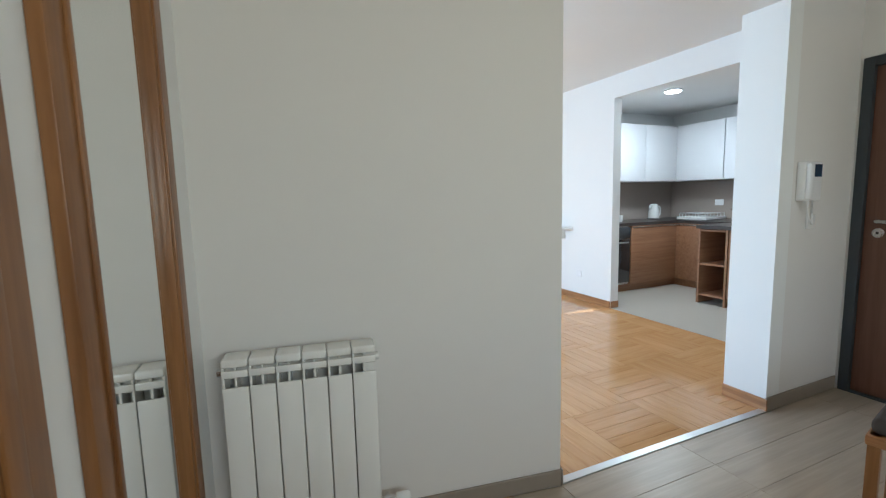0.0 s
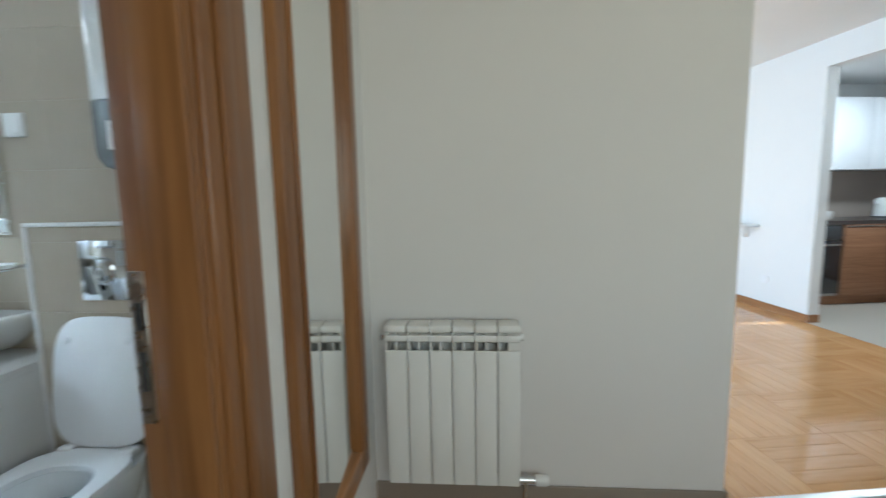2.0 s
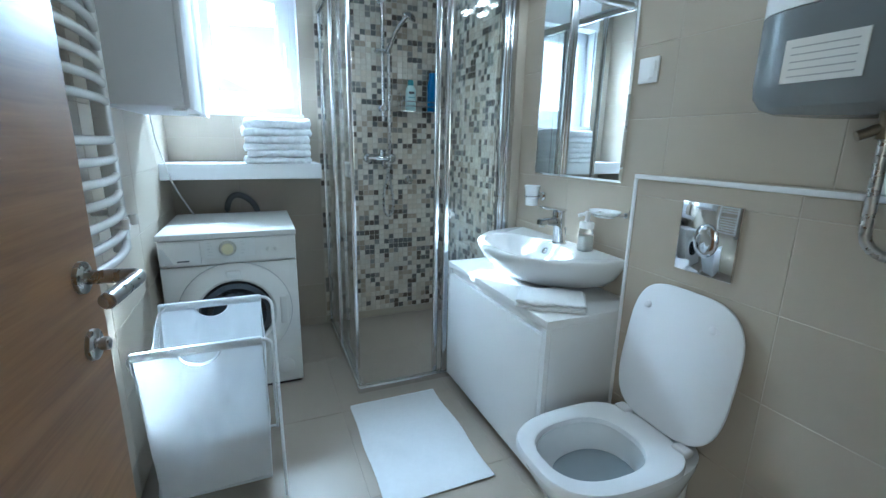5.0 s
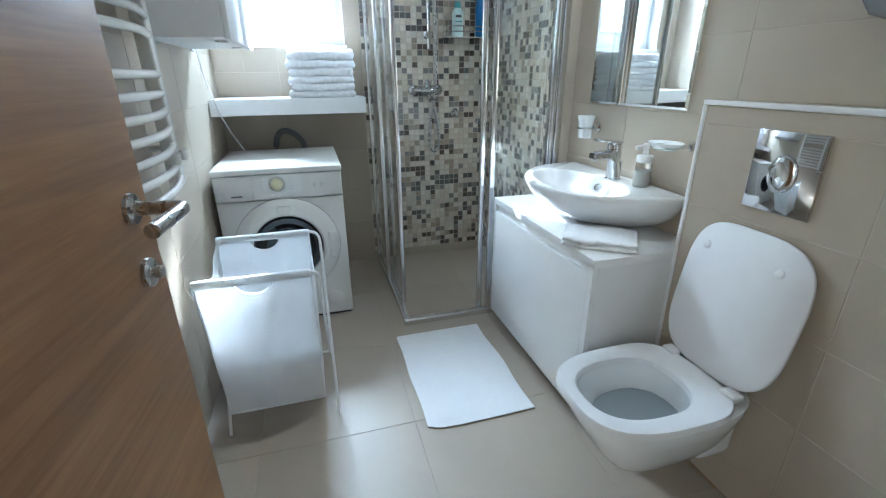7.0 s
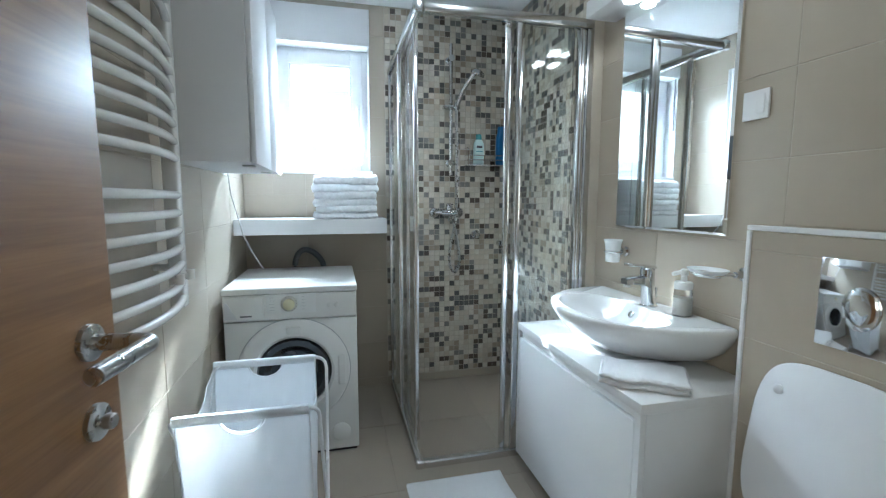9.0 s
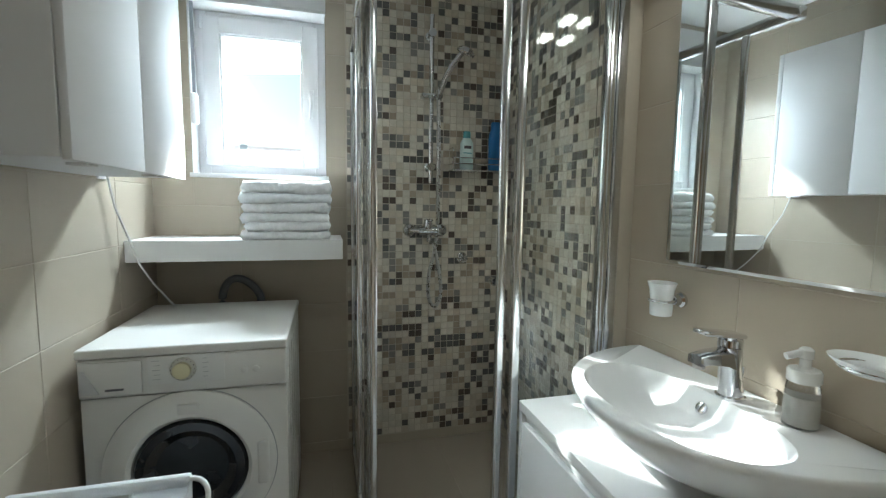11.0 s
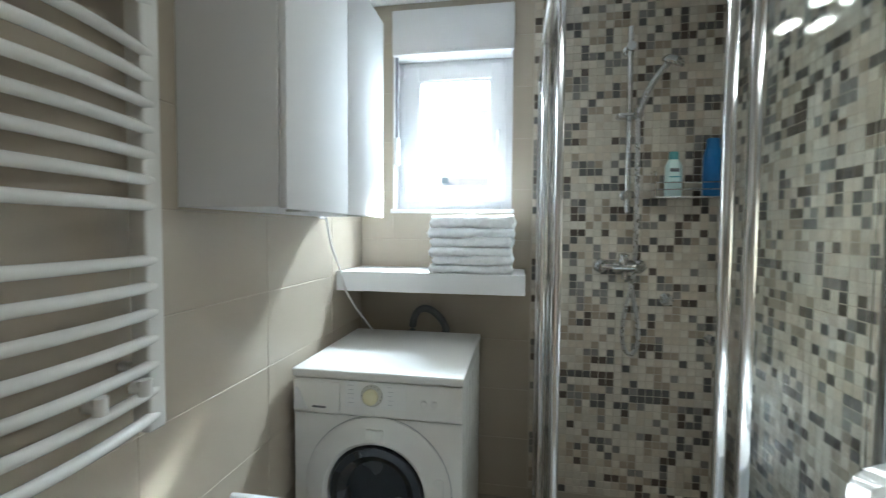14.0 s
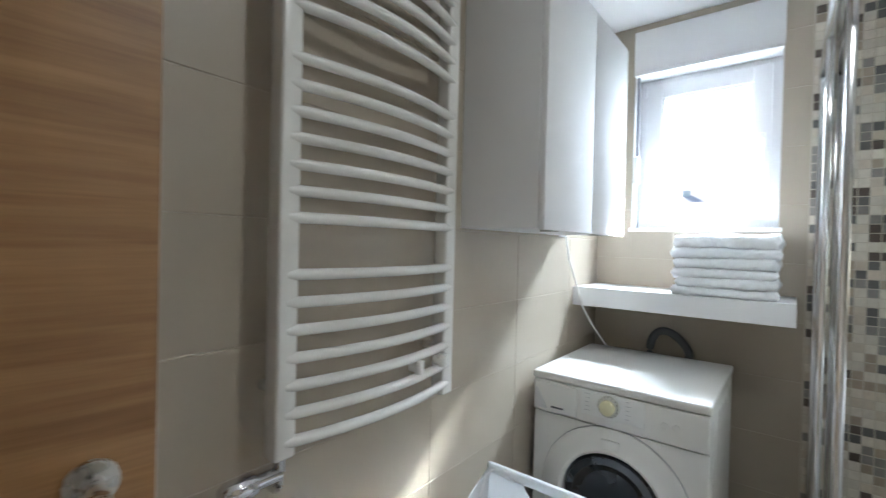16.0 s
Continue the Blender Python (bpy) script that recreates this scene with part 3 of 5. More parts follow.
# ---- shower ----
def shower():
    s = thing("shower_enclosure", "corner shower enclosure with clear glass and aluminium rails", "shower")
    sx, sy, zt = 0.985, 1.205, 2.04
    part("bottom_rail", box(0.002, sx, sy - 0.018, sy + 0.018, 0.0, 0.038, 0.006), ALU, s)
    part("bottom_rail", box(sx - 0.018, sx + 0.018, sy + 0.018, YS - 0.002, 0.0, 0.038, 0.006), ALU, s)
    part("rail_corner", box(sx - 0.022, sx + 0.022, sy - 0.022, sy + 0.022, 0.0, 0.042, 0.010, 3), ALU, s)
    part("top_rail", box(0.002, sx, sy - 0.020, sy + 0.020, zt, zt + 0.045, 0.008), ALU, s)
    part("top_rail", box(sx - 0.020, sx + 0.020, sy + 0.020, YS - 0.002, zt, zt + 0.045, 0.008), ALU, s)
    part("rail_corner", box(sx - 0.023, sx + 0.023, sy - 0.023, sy + 0.023, zt - 0.003, zt + 0.048, 0.010, 3), ALU, s)
    part("wall_profile", box(0.002, 0.034, sy - 0.016, sy + 0.016, 0.038, zt, 0.005), ALU, s)
    part("wall_profile", box(sx - 0.018, sx + 0.018, YS - 0.034, YS - 0.002, 0.038, zt, 0.004), ALU, s)
    part("wall_profile", box(sx - 0.013, sx + 0.013, YS - 0.058, YS - 0.035, 0.038, zt, 0.006), ALU, s)
    part("wall_profile", box(sx - 0.016, sx + 0.020, YS - 0.074, YS - 0.059, 0.038, zt, 0.004), ALU, s)
    def panel(name, a, b, along, off, edges):
        if along == "x":
            g = boxes((a, b, sy + off - 0.003, sy + off + 0.003, 0.04, zt - 0.002))
        else:
            g = boxes((sx + off - 0.003, sx + off + 0.003, a, b, 0.04, zt - 0.002))
        p = part(name, g, CLEAR, s)
        p.visible_shadow = False
        for u in edges:
            w = 0.014
            if along == "x":
                q = box(u - w, u + w, sy + off - 0.011, sy + off + 0.011, 0.038, zt, 0.005)
            else:
                q = box(sx + off - 0.011, sx + off + 0.011, u - w, u + w, 0.038, zt, 0.005)
            part("profile", q, ALU, p)
        return p
    panel("fixed_pane", 0.048, 0.43, "x", -0.004, (0.43,))
    panel("sliding_door", 0.38, 0.80, "x", 0.020, (0.80,))
    panel("fixed_pane", 1.665, YS - 0.040, "y", 0.004, (1.665,))
    panel("sliding_door", 1.62, YS - 0.085, "y", -0.020, (1.62,))
    part("handle", tube([(sx - 0.045, 1.61, 1.05), (sx - 0.075, 1.61, 1.05)], 0.013, 14), CHROME, s)
    return s


shower()


def hand_shower():
    s = thing("shower_set", "chrome hand shower on a riser rail with mixer", "shower fitting")
    y = 1.592
    part("riser_rail", tube([(0.055, y, 1.42), (0.055, y, 2.25)], 0.0125, 14), CHROME, s)
    for z in (1.50, 2.16):
        part("bracket", turned(lathe([(0.024, 0), (0.024, 0.012), (0.015, 0.018), (0.015, 0.055), (0.020, 0.060), (0.020, 0.075)], 20), pose(0.0, y, z, 0, 90, 0)), CHROME, s)
    part("slider", merge(box(0.030, 0.085, y - 0.055, y + 0.055, 1.84, 1.865, 0.008), tube([(0.085, y + 0.03, 1.83), (0.085, y + 0.03, 1.88)], 0.017, 14)), CHROME, s)
    head = part("hand_shower", tube(arc([(0.085, y + 0.03, 1.85), (0.12, y + 0.07, 1.97), (0.15, y + 0.13, 2.05)], 8, 0.08), 0.0145, 12), CHROME, s, "chrome hand shower")
    part("spray_head", turned(lathe([(0.014, 0.034), (0.034, 0.026), (0.048, 0.010), (0.048, 0.0), (0.040, -0.004)], 28), pose(0.155, y + 0.145, 2.045, -20, 25, 0)), CHROME, head)
    hose = [(0.085, y + 0.03, 1.84), (0.085, y + 0.035, 1.5), (0.085, y + 0.030, 1.15), (0.09, y - 0.010, 0.95), (0.09, y - 0.012, 0.83), (0.09, y + 0.020, 0.775), (0.09, y + 0.052, 0.83), (0.09, y + 0.045, 0.95), (0.085, y + 0.012, 1.12)]
    pts = []
    hv = [Vector(p) for p in hose]
    for i in range(len(hv) - 1):
        p0, p1, p2, p3 = hv[max(i - 1, 0)], hv[i], hv[i + 1], hv[min(i + 2, len(hv) - 1)]
        for k in range(10):
            t = k / 10
            pts.append(0.5 * ((2 * p1) + (p2 - p0) * t + (2 * p0 - 5 * p1 + 4 * p2 - p3) * t * t + (3 * p1 - p0 - 3 * p2 + p3) * t ** 3))
    part("hose", tube(pts, 0.0095, 10), STEEL, s, "ribbed metal hose")
    ym, zm = 1.577, 1.172
    m = part("mixer", merge(tube([(0.075, ym - 0.048, zm), (0.075, ym + 0.048, zm)], 0.024, 20), tube([(0.078, ym + 0.006, zm - 0.055), (0.078, ym + 0.006, zm)], 0.013, 14)), CHROME, s, "chrome shower mixer")
    for yy, yn in ((ym - 0.085, ym - 0.045), (ym + 0.085, ym + 0.045)):
        part("escutcheon", turned(lathe([(0.035, 0), (0.035, 0.008), (0.028, 0.020), (0.016, 0.026), (0.015, 0.050)], 24), pose(0.0, yy, zm, 0, 90, 0)), CHROME, m)
        part("union", tube([(0.045, yy, zm), (0.066, yy, zm), (0.075, yn, zm)], 0.013, 14), CHROME, m)
    part("cartridge", lathe([(0.023, 0.0), (0.023, 0.030), (0.020, 0.034), (0.020, 0.046), (0.012, 0.050)], 24, 0.075, ym, zm + 0.012), CHROME, m)
    part("lever", box(0.080, 0.150, ym - 0.010, ym + 0.010, zm + 0.052, zm + 0.061, 0.004), CHROME, m)
    k = thing("shower_valve", "small round chrome shut-off valve in the shower", "valve")
    part("rose", turned(lathe([(0.030, 0), (0.030, 0.006), (0.020, 0.012)], 24), pose(0, 1.785, 1.02, 0, 90, 0)), CHROME, k)
    part("knob", turned(lathe([(0.018, 0.010), (0.024, 0.020), (0.024, 0.036), (0.015, 0.046)], 20), pose(0, 1.785, 1.02, 0, 90, 0)), CHROME, k)


hand_shower()


def shower_shelf():
    s = thing("shower_shelf", "small wire corner shelf in the shower", "shelf")
    part("base", box(0.004, 0.10, 1.70, YS - 0.004, 1.482, 1.490, 0.002), ALU, s)
    for z in (1.52, 1.55):
        part("guard_rail", tube(arc([(0.004, 1.70, z), (0.10, 1.70, z), (0.10, YS - 0.004, z)], 5, 0.02), 0.003, 8), CHROME, s)
    part("side_hook", tube(arc([(0.10, 1.70, 1.49), (0.10, 1.70, 1.60), (0.02, 1.70, 1.60)], 5, 0.02), 0.003, 8), CHROME, s)
    b = thing("shampoo_bottle", "white shampoo bottle with teal cap and label bars", "bottle", "bottles in the shower")
    part("body", loft([oval(0.055, 1.785, z, 0.018 * k, 0.036 * k, 28, 2.6) for z, k in ((1.491, 0.9), (1.497, 1.0), (1.60, 1.0), (1.63, 0.95), (1.655, 0.6))]), MINT, b)
    part("cap", loft([oval(0.055, 1.785, z, 0.014 * k, 0.020 * k, 20, 2.4) for z, k in ((1.655, 1.0), (1.685, 0.95), (1.69, 0.8))]), TEAL, b)
    part("label_bar", boxes((0.0735, 0.0742, 1.766, 1.804, 1.60, 1.615)), INK, b)
    part("label_bar", boxes((0.0735, 0.0742, 1.762, 1.808, 1.575, 1.580)), TEAL, b)
    c = thing("shower_gel_bottle", "tall blue shower gel bottle on the corner shelf", "bottle", "bottles in the shower")
    part("body", loft([oval(0.055, 1.945, z, 0.022 * k, 0.038 * k, 28, 2.6) for z, k in ((1.491, 0.9), (1.50, 1.0), (1.66, 1.0), (1.70, 0.8))]), BLUE, c)
    part("cap", loft([oval(0.055, 1.945, z, 0.018 * k, 0.028 * k, 20, 2.4) for z, k in ((1.70, 1.0), (1.74, 0.95), (1.745, 0.8))]), BLUE, c)


shower_shelf()


# ---- washing machine ----
def washing_machine():
    X0, X1, Y0, Y1, ZT = 0.135, 0.755, 0.335, 0.935, 0.85
    w = thing("washing_machine", "white front-loading washing machine under the shelf", "washing machine")
    part("body", box(X0, X1 - 0.012, Y0, Y1, 0.015, ZT - 0.030, 0.006), MACHINE_WHITE, w)
    part("lid", box(X0 - 0.004, X1 + 0.018, Y0 - 0.004, Y1 + 0.004, ZT - 0.030, ZT, 0.008, 3), MACHINE_WHITE, w)
    part("front_panel", box(X1 - 0.012, X1 + 0.002, Y0, Y1, 0.015, 0.690, 0.004), MACHINE_WHITE, w)
    panel = part("control_panel", box(X1 - 0.012, X1 + 0.012, Y0, Y1, 0.695, ZT - 0.032, 0.007, 3), MACHINE_WHITE, w)
    part("detergent_drawer", box(X1 + 0.010, X1 + 0.019, Y0 + 0.006, Y0 + 0.175, 0.705, ZT - 0.040, 0.004), MACHINE_WHITE, panel)
    part("drawer_grip", plate([(0, 0), (0.05, 0.0), (0.012, 0.075), (0, 0.075)], 0.004, Matrix.Translation((X1 + 0.0195, Y0 + 0.010, 0.712)) @ Matrix(((0, 0, 1, 0), (1, 0, 0, 0), (0, 1, 0, 0), (0, 0, 0, 1)))), mat("pale_grey_plastic", (0.62, 0.62, 0.62), 0.35), panel)
    yd, zd = 0.625, 0.772
    part("dial_ring", turned(lathe([(0.038, 0), (0.038, 0.006), (0.030, 0.012)], 32), pose(X1 + 0.012, yd, zd, 0, 90, 0)), mat("pearl_grey_plastic", (0.55, 0.54, 0.48), 0.3), panel)
    dial = part("dial", turned(lathe([(0.026, 0.010), (0.026, 0.026), (0.018, 0.032)], 32), pose(X1 + 0.012, yd, zd, 0, 90, 0)), CREAM, panel, "cream yellow programme dial")
    for k in range(16):
        a = 2 * math.pi * k / 16
        part("dial_mark", box(X1 + 0.0205, X1 + 0.0215, yd + 0.033 * math.cos(a) - 0.002, yd + 0.033 * math.cos(a) + 0.002, zd + 0.033 * math.sin(a) - 0.002, zd + 0.033 * math.sin(a) + 0.002), INK, panel)
    part("display_frame", box(X1 + 0.0115, X1 + 0.0135, yd - 0.10, yd + 0.12, zd - 0.045, zd + 0.045, 0.001), mat("off_white_plastic", (0.74, 0.74, 0.72), 0.3), panel)
    for k in range(5):
        part("print_bar", boxes((X1 + 0.0136, X1 + 0.0141, yd - 0.088 + 0.004 * (k % 2), yd - 0.066, zd - 0.030 + k * 0.015, zd - 0.0285 + k * 0.015)), PRINT, panel)
        part("print_bar", boxes((X1 + 0.0136, X1 + 0.0141, yd + 0.056, yd + 0.070 + 0.004 * (k % 2), zd - 0.030 + k * 0.015, zd - 0.0285 + k * 0.015)), PRINT, panel)
    part("badge", boxes((X1 + 0.0191, X1 + 0.0197, Y0 + 0.075, Y0 + 0.125, 0.718, 0.725)), INK, panel)
    for dy in (0.0, 0.035):
        part("button", turned(lathe([(0.011, 0), (0.011, 0.003), (0.009, 0.004)], 18), pose(X1 + 0.012, 0.805 + dy, 0.755, 0, 90, 0)), MACHINE_WHITE, panel)
    yc, zc = 0.640, 0.437
    ring = part("door_ring", turned(lathe([(0.258, 0), (0.258, 0.010), (0.246, 0.022), (0.212, 0.034), (0.184, 0.036), (0.172, 0.026), (0.170, 0.005)], 64), pose(X1 + 0.002, yc, zc, 0, 90, 0)), MACHINE_WHITE, w, "round white door")
    part("porthole", turned(lathe([(0.171, 0.010), (0.160, 0.030), (0.135, 0.032), (0.10, 0.004), (0.06, -0.02)], 48), pose(X1 + 0.002, yc, zc, 0, 90, 0)), DARK_GLASS, ring, "dark glass porthole")
    part("door_grip", box(X1 + 0.020, X1 + 0.040, yc + 0.198, yc + 0.238, zc - 0.075, zc + 0.075, 0.010, 3), MACHINE_WHITE, ring)
    # grey ring painted in for the shade of the gap round the door
    part("door_gap_shade", turned(lathe([(0.2612, 0.0), (0.2612, 0.0018), (0.256, 0.0018)], 64), pose(X1 + 0.002, yc, zc, 0, 90, 0)), PRINT, w)
    # dark strip put in for the shade between lid and panel
    part("lid_gap_shade", box(X1 - 0.012, X1 + 0.006, Y0 + 0.002, Y1 - 0.002, ZT - 0.0318, ZT - 0.0302), DARK, w)
    part("door_notch", box(X1 + 0.026, X1 + 0.0385, yc - 0.032, yc + 0.032, zc + 0.190, zc + 0.226, 0.005), MACHINE_WHITE, ring)
    part("filter_cover", turned(lathe([(0.045, 0), (0.045, 0.004), (0.040, 0.007)], 32), pose(X1 + 0.002, 0.850, 0.105, 0, 90, 0)), MACHINE_WHITE, w)
    # black strip put in for the shade under the front edge
    part("plinth_gap_shade", boxes((X1 - 0.02, X1 - 0.004, Y0 + 0.01, Y1 - 0.01, 0.003, 0.015)), RUBBER, w)
    for yy in (Y0, Y1):
        sg = 1 if yy == Y1 else -1
        for k in range(5):
            x = X0 + 0.10 + k * 0.095
            part("side_rib", box(x, x + 0.045, min(yy - 0.002 * sg, yy + 0.004 * sg), max(yy - 0.002 * sg, yy + 0.004 * sg), 0.10, 0.78, 0.003, 1), MACHINE_WHITE, w)
    for x in (X0 + 0.05, X1 - 0.06):
        for yy in (Y0 + 0.05, Y1 - 0.05):
            part("foot", tube([(x, yy, 0.0), (x, yy, 0.016)], 0.02, 14), RUBBER, w)
    h = thing("washing_machine_hose", "dark grey drain hose behind the washing machine", "hose")
    part("hose", tube([(0.075, 0.68 + 0.085 * math.cos(a), 0.84 + 0.105 * math.sin(a) + 0.03 * math.cos(a - math.pi) * math.sin(a)) for a in [math.pi * (1.0 - k / 24 * 0.95) for k in range(25)]] + [(0.075, 0.765, 0.70), (0.075, 0.765, 0.4)], 0.018, 10), HOSE_GREY, h)
    c = thing("washing_machine_cable", "white power cable hanging behind the shelf", "cable")
    part("cable", tube([(0.475, YL + 0.020, 1.395), (0.435, YL + 0.022, 1.28), (0.375, YL + 0.038, 1.16), (0.342, YL + 0.055, 1.06), (0.28, YL + 0.080, 0.97), (0.20, YL + 0.110, 0.88), (0.125, YL + 0.14, 0.80)], 0.0040, 8), ENAMEL, c)
    k = thing("cable_socket", "white wall socket with a plug under the cabinet", "socket")
    part("plate", box(0.438, 0.508, YL + 0.001, YL + 0.010, 1.378, 1.448, 0.003), PVC, k)
    part("plug", tube([(0.475, YL + 0.010, 1.41), (0.475, YL + 0.036, 1.405)], 0.017, 16), PVC, k)


washing_machine()

sh = thing("wall_shelf", "thick white wall shelf above the washing machine", "shelf")
part("board", box(0.001, 0.324, YL + 0.001, 1.136, 1.062, 1.147, 0.002), SATIN_WHITE, sh)
part("front_edging", box(0.3245, 0.3262, YL + 0.001, 1.1375, 1.0615, 1.1475, 0.0007, 1), SATIN_WHITE, sh)
part("end_edging", box(0.001, 0.3240, 1.1362, 1.1378, 1.0615, 1.1475, 0.0007, 1), SATIN_WHITE, sh)


def towel(name, cx, cy, z, sx, sy, sz, seed, material, label, group="", layers=2, turn=0.0):
    """A folded towel: rounded front fold, sagging layers, a soft uneven surface."""
    t = thing(name, label, "towel", group, (cx, cy, z), turn)
    rng = random.Random(seed)
    each = sz / layers
    for k in range(layers):
        s0 = rng.uniform(0, 50)
        rings = []
        nx = 60
        for i in range(-3, nx + 4):
            u = min(max(i / nx, 0.0), 1.0)
            close = 1.0 if 0 <= i <= nx else (0.92, 0.66, 0.25)[abs(i if i < 0 else i - nx) - 1]
            y = -sy / 2 + sy * u + (0 if 0 <= i <= nx else math.copysign(0.010 * (1 - close), u - 0.5))
            ring = []
            for q in range(40):
                a = 2 * math.pi * q / 40
                c, s = math.cos(a), math.sin(a)
                p = Vector((sx / 2 * math.copysign(abs(c) ** 0.30, c), y, each * 0.60 * close * math.copysign(abs(s) ** 0.75, s)))
                lump = noise.noise(Vector((p.x * 5, y * 9, s0)))
                p.x += 0.016 * noise.noise(Vector((y * 12, s0, k * 3.1))) + 0.0045 * noise.noise(Vector((y * 60, p.z * 60, s0)))
                p.z += 0.0085 * lump * (1 if s > 0 else 0.4) + 0.0034 * noise.noise(Vector((p.x * 70, y * 70, s0)))
                p.y += 0.006 * noise.noise(Vector((p.x * 11, s0, p.z * 30)))
                ring.append(p)
            rings.append(ring)
        bm = loft(rings)
        bmesh.ops.translate(bm, vec=(rng.uniform(-0.004, 0.004), rng.uniform(-0.006, 0.006), each * (k + 0.5)), verts=bm.verts[:])
        part("fold", bm, material, t)
    return t


z = 1.147
for k, (hh, w) in enumerate(((0.037, 0.350), (0.039, 0.330), (0.041, 0.346), (0.043, 0.336), (0.041, 0.362), (0.052, 0.348))):
    towel("folded_towel", 0.185, 0.905 + (0.004 if k % 2 else -0.006), z, 0.26, w, hh, 10 + k, TERRY if k != 4 else WAFFLE, "folded white terry towel in a stack on the shelf", "towel stack", layers=1, turn=(2.0, -1.5, 1.0, -2.0, 2.5, -1.0)[k])
    z += hh - 0.001


# ---- wall cabinet, towel radiator ----
def wall_cabinet():
    c = thing("wall_cabinet", "white high-gloss wall cabinet with two doors", "cabinet")
    X0, X1, Z0, Z1, YF = 0.515, 1.245, 1.385, 2.125, 0.587
    part("body", box(X0, X1, YL + 0.001, YF - 0.020, Z0, Z1, 0.001, 1), CABINET_WHITE, c)
    xm = (X0 + X1) / 2
    for a, b in ((X0 + 0.026, xm - 0.0015), (xm + 0.0015, X1 - 0.001)):
        part("door", box(a, b, YF - 0.018, YF, Z0 - 0.004, Z1, 0.0015), CABINET_WHITE, c)
    part("end_panel", box(X0 + 0.001, X0 + 0.023, YF - 0.019, YF - 0.002, Z0 - 0.004, Z1, 0.0015), CABINET_WHITE, c)
    for x in (X0 + 0.15, X1 - 0.17):
        part("hinge_plate", box(x, x + 0.05, YF - 0.07, YF - 0.03, Z0 - 0.006, Z0 + 0.001), STEEL, c)


wall_cabinet()


def towel_radiator():
    r = thing("towel_radiator", "white curved-bar heated towel radiator on the wall", "radiator")
    X0, X1, Z0, Z1 = 1.405, 1.893, 0.925, 2.10
    for x in (X0, X1):
        part("post", box(x - 0.022, x + 0.022, 0.350, 0.392, Z0, Z1, 0.007, 3), RAD_WHITE, r)
    zs = [0.955 + 0.0525 * k for k in range(7)] + [1.378 + 0.0498 * k for k in range(7)] + [1.775 + 0.0505 * k for k in range(6)]
    for z in zs:
        pts = [(X0 + (X1 - X0) * k / 18, 0.382 + 0.034 * math.sin(math.pi * k / 18) ** 0.9, z) for k in range(19)]
        part("bar", tube(pts, 0.0115, 12), RAD_WHITE, r)
    for x in (X0, X1):
        for z in (1.05, 1.98):
            part("bracket", tube([(x, YL + 0.001, z), (x, 0.352, z)], 0.010, 12), RAD_WHITE, r)
    for x in (1.47, 1.56):
        part("hook", merge(tube([(x, 0.40, 1.035), (x, 0.425, 1.035)], 0.012, 14), tube([(x, 0.425, 1.022), (x, 0.425, 1.052)], 0.012, 14)), RAD_WHITE, r)
    v = part("valve", merge(tube([(X1, 0.371, 0.90), (X1, 0.371, 0.925)], 0.011, 14), tube([(X1, 0.371, 0.895), (X1 + 0.055, 0.371, 0.895)], 0.014, 14)), CHROME, r, "chrome radiator valve")
    part("valve_knob", turned(lathe([(0.020, 0), (0.022, 0.01), (0.022, 0.05), (0.016, 0.058)], 20), pose(X1 + 0.05, 0.371, 0.895, 0, 90, 0)), CHROME, v)
    part("supply_pipe", tube(arc([(X1, 0.371, 0.898), (X1, 0.371, 0.86), (X1, YL + 0.001, 0.86)], 5, 0.02), 0.008, 10), CHROME, v)


towel_radiator()


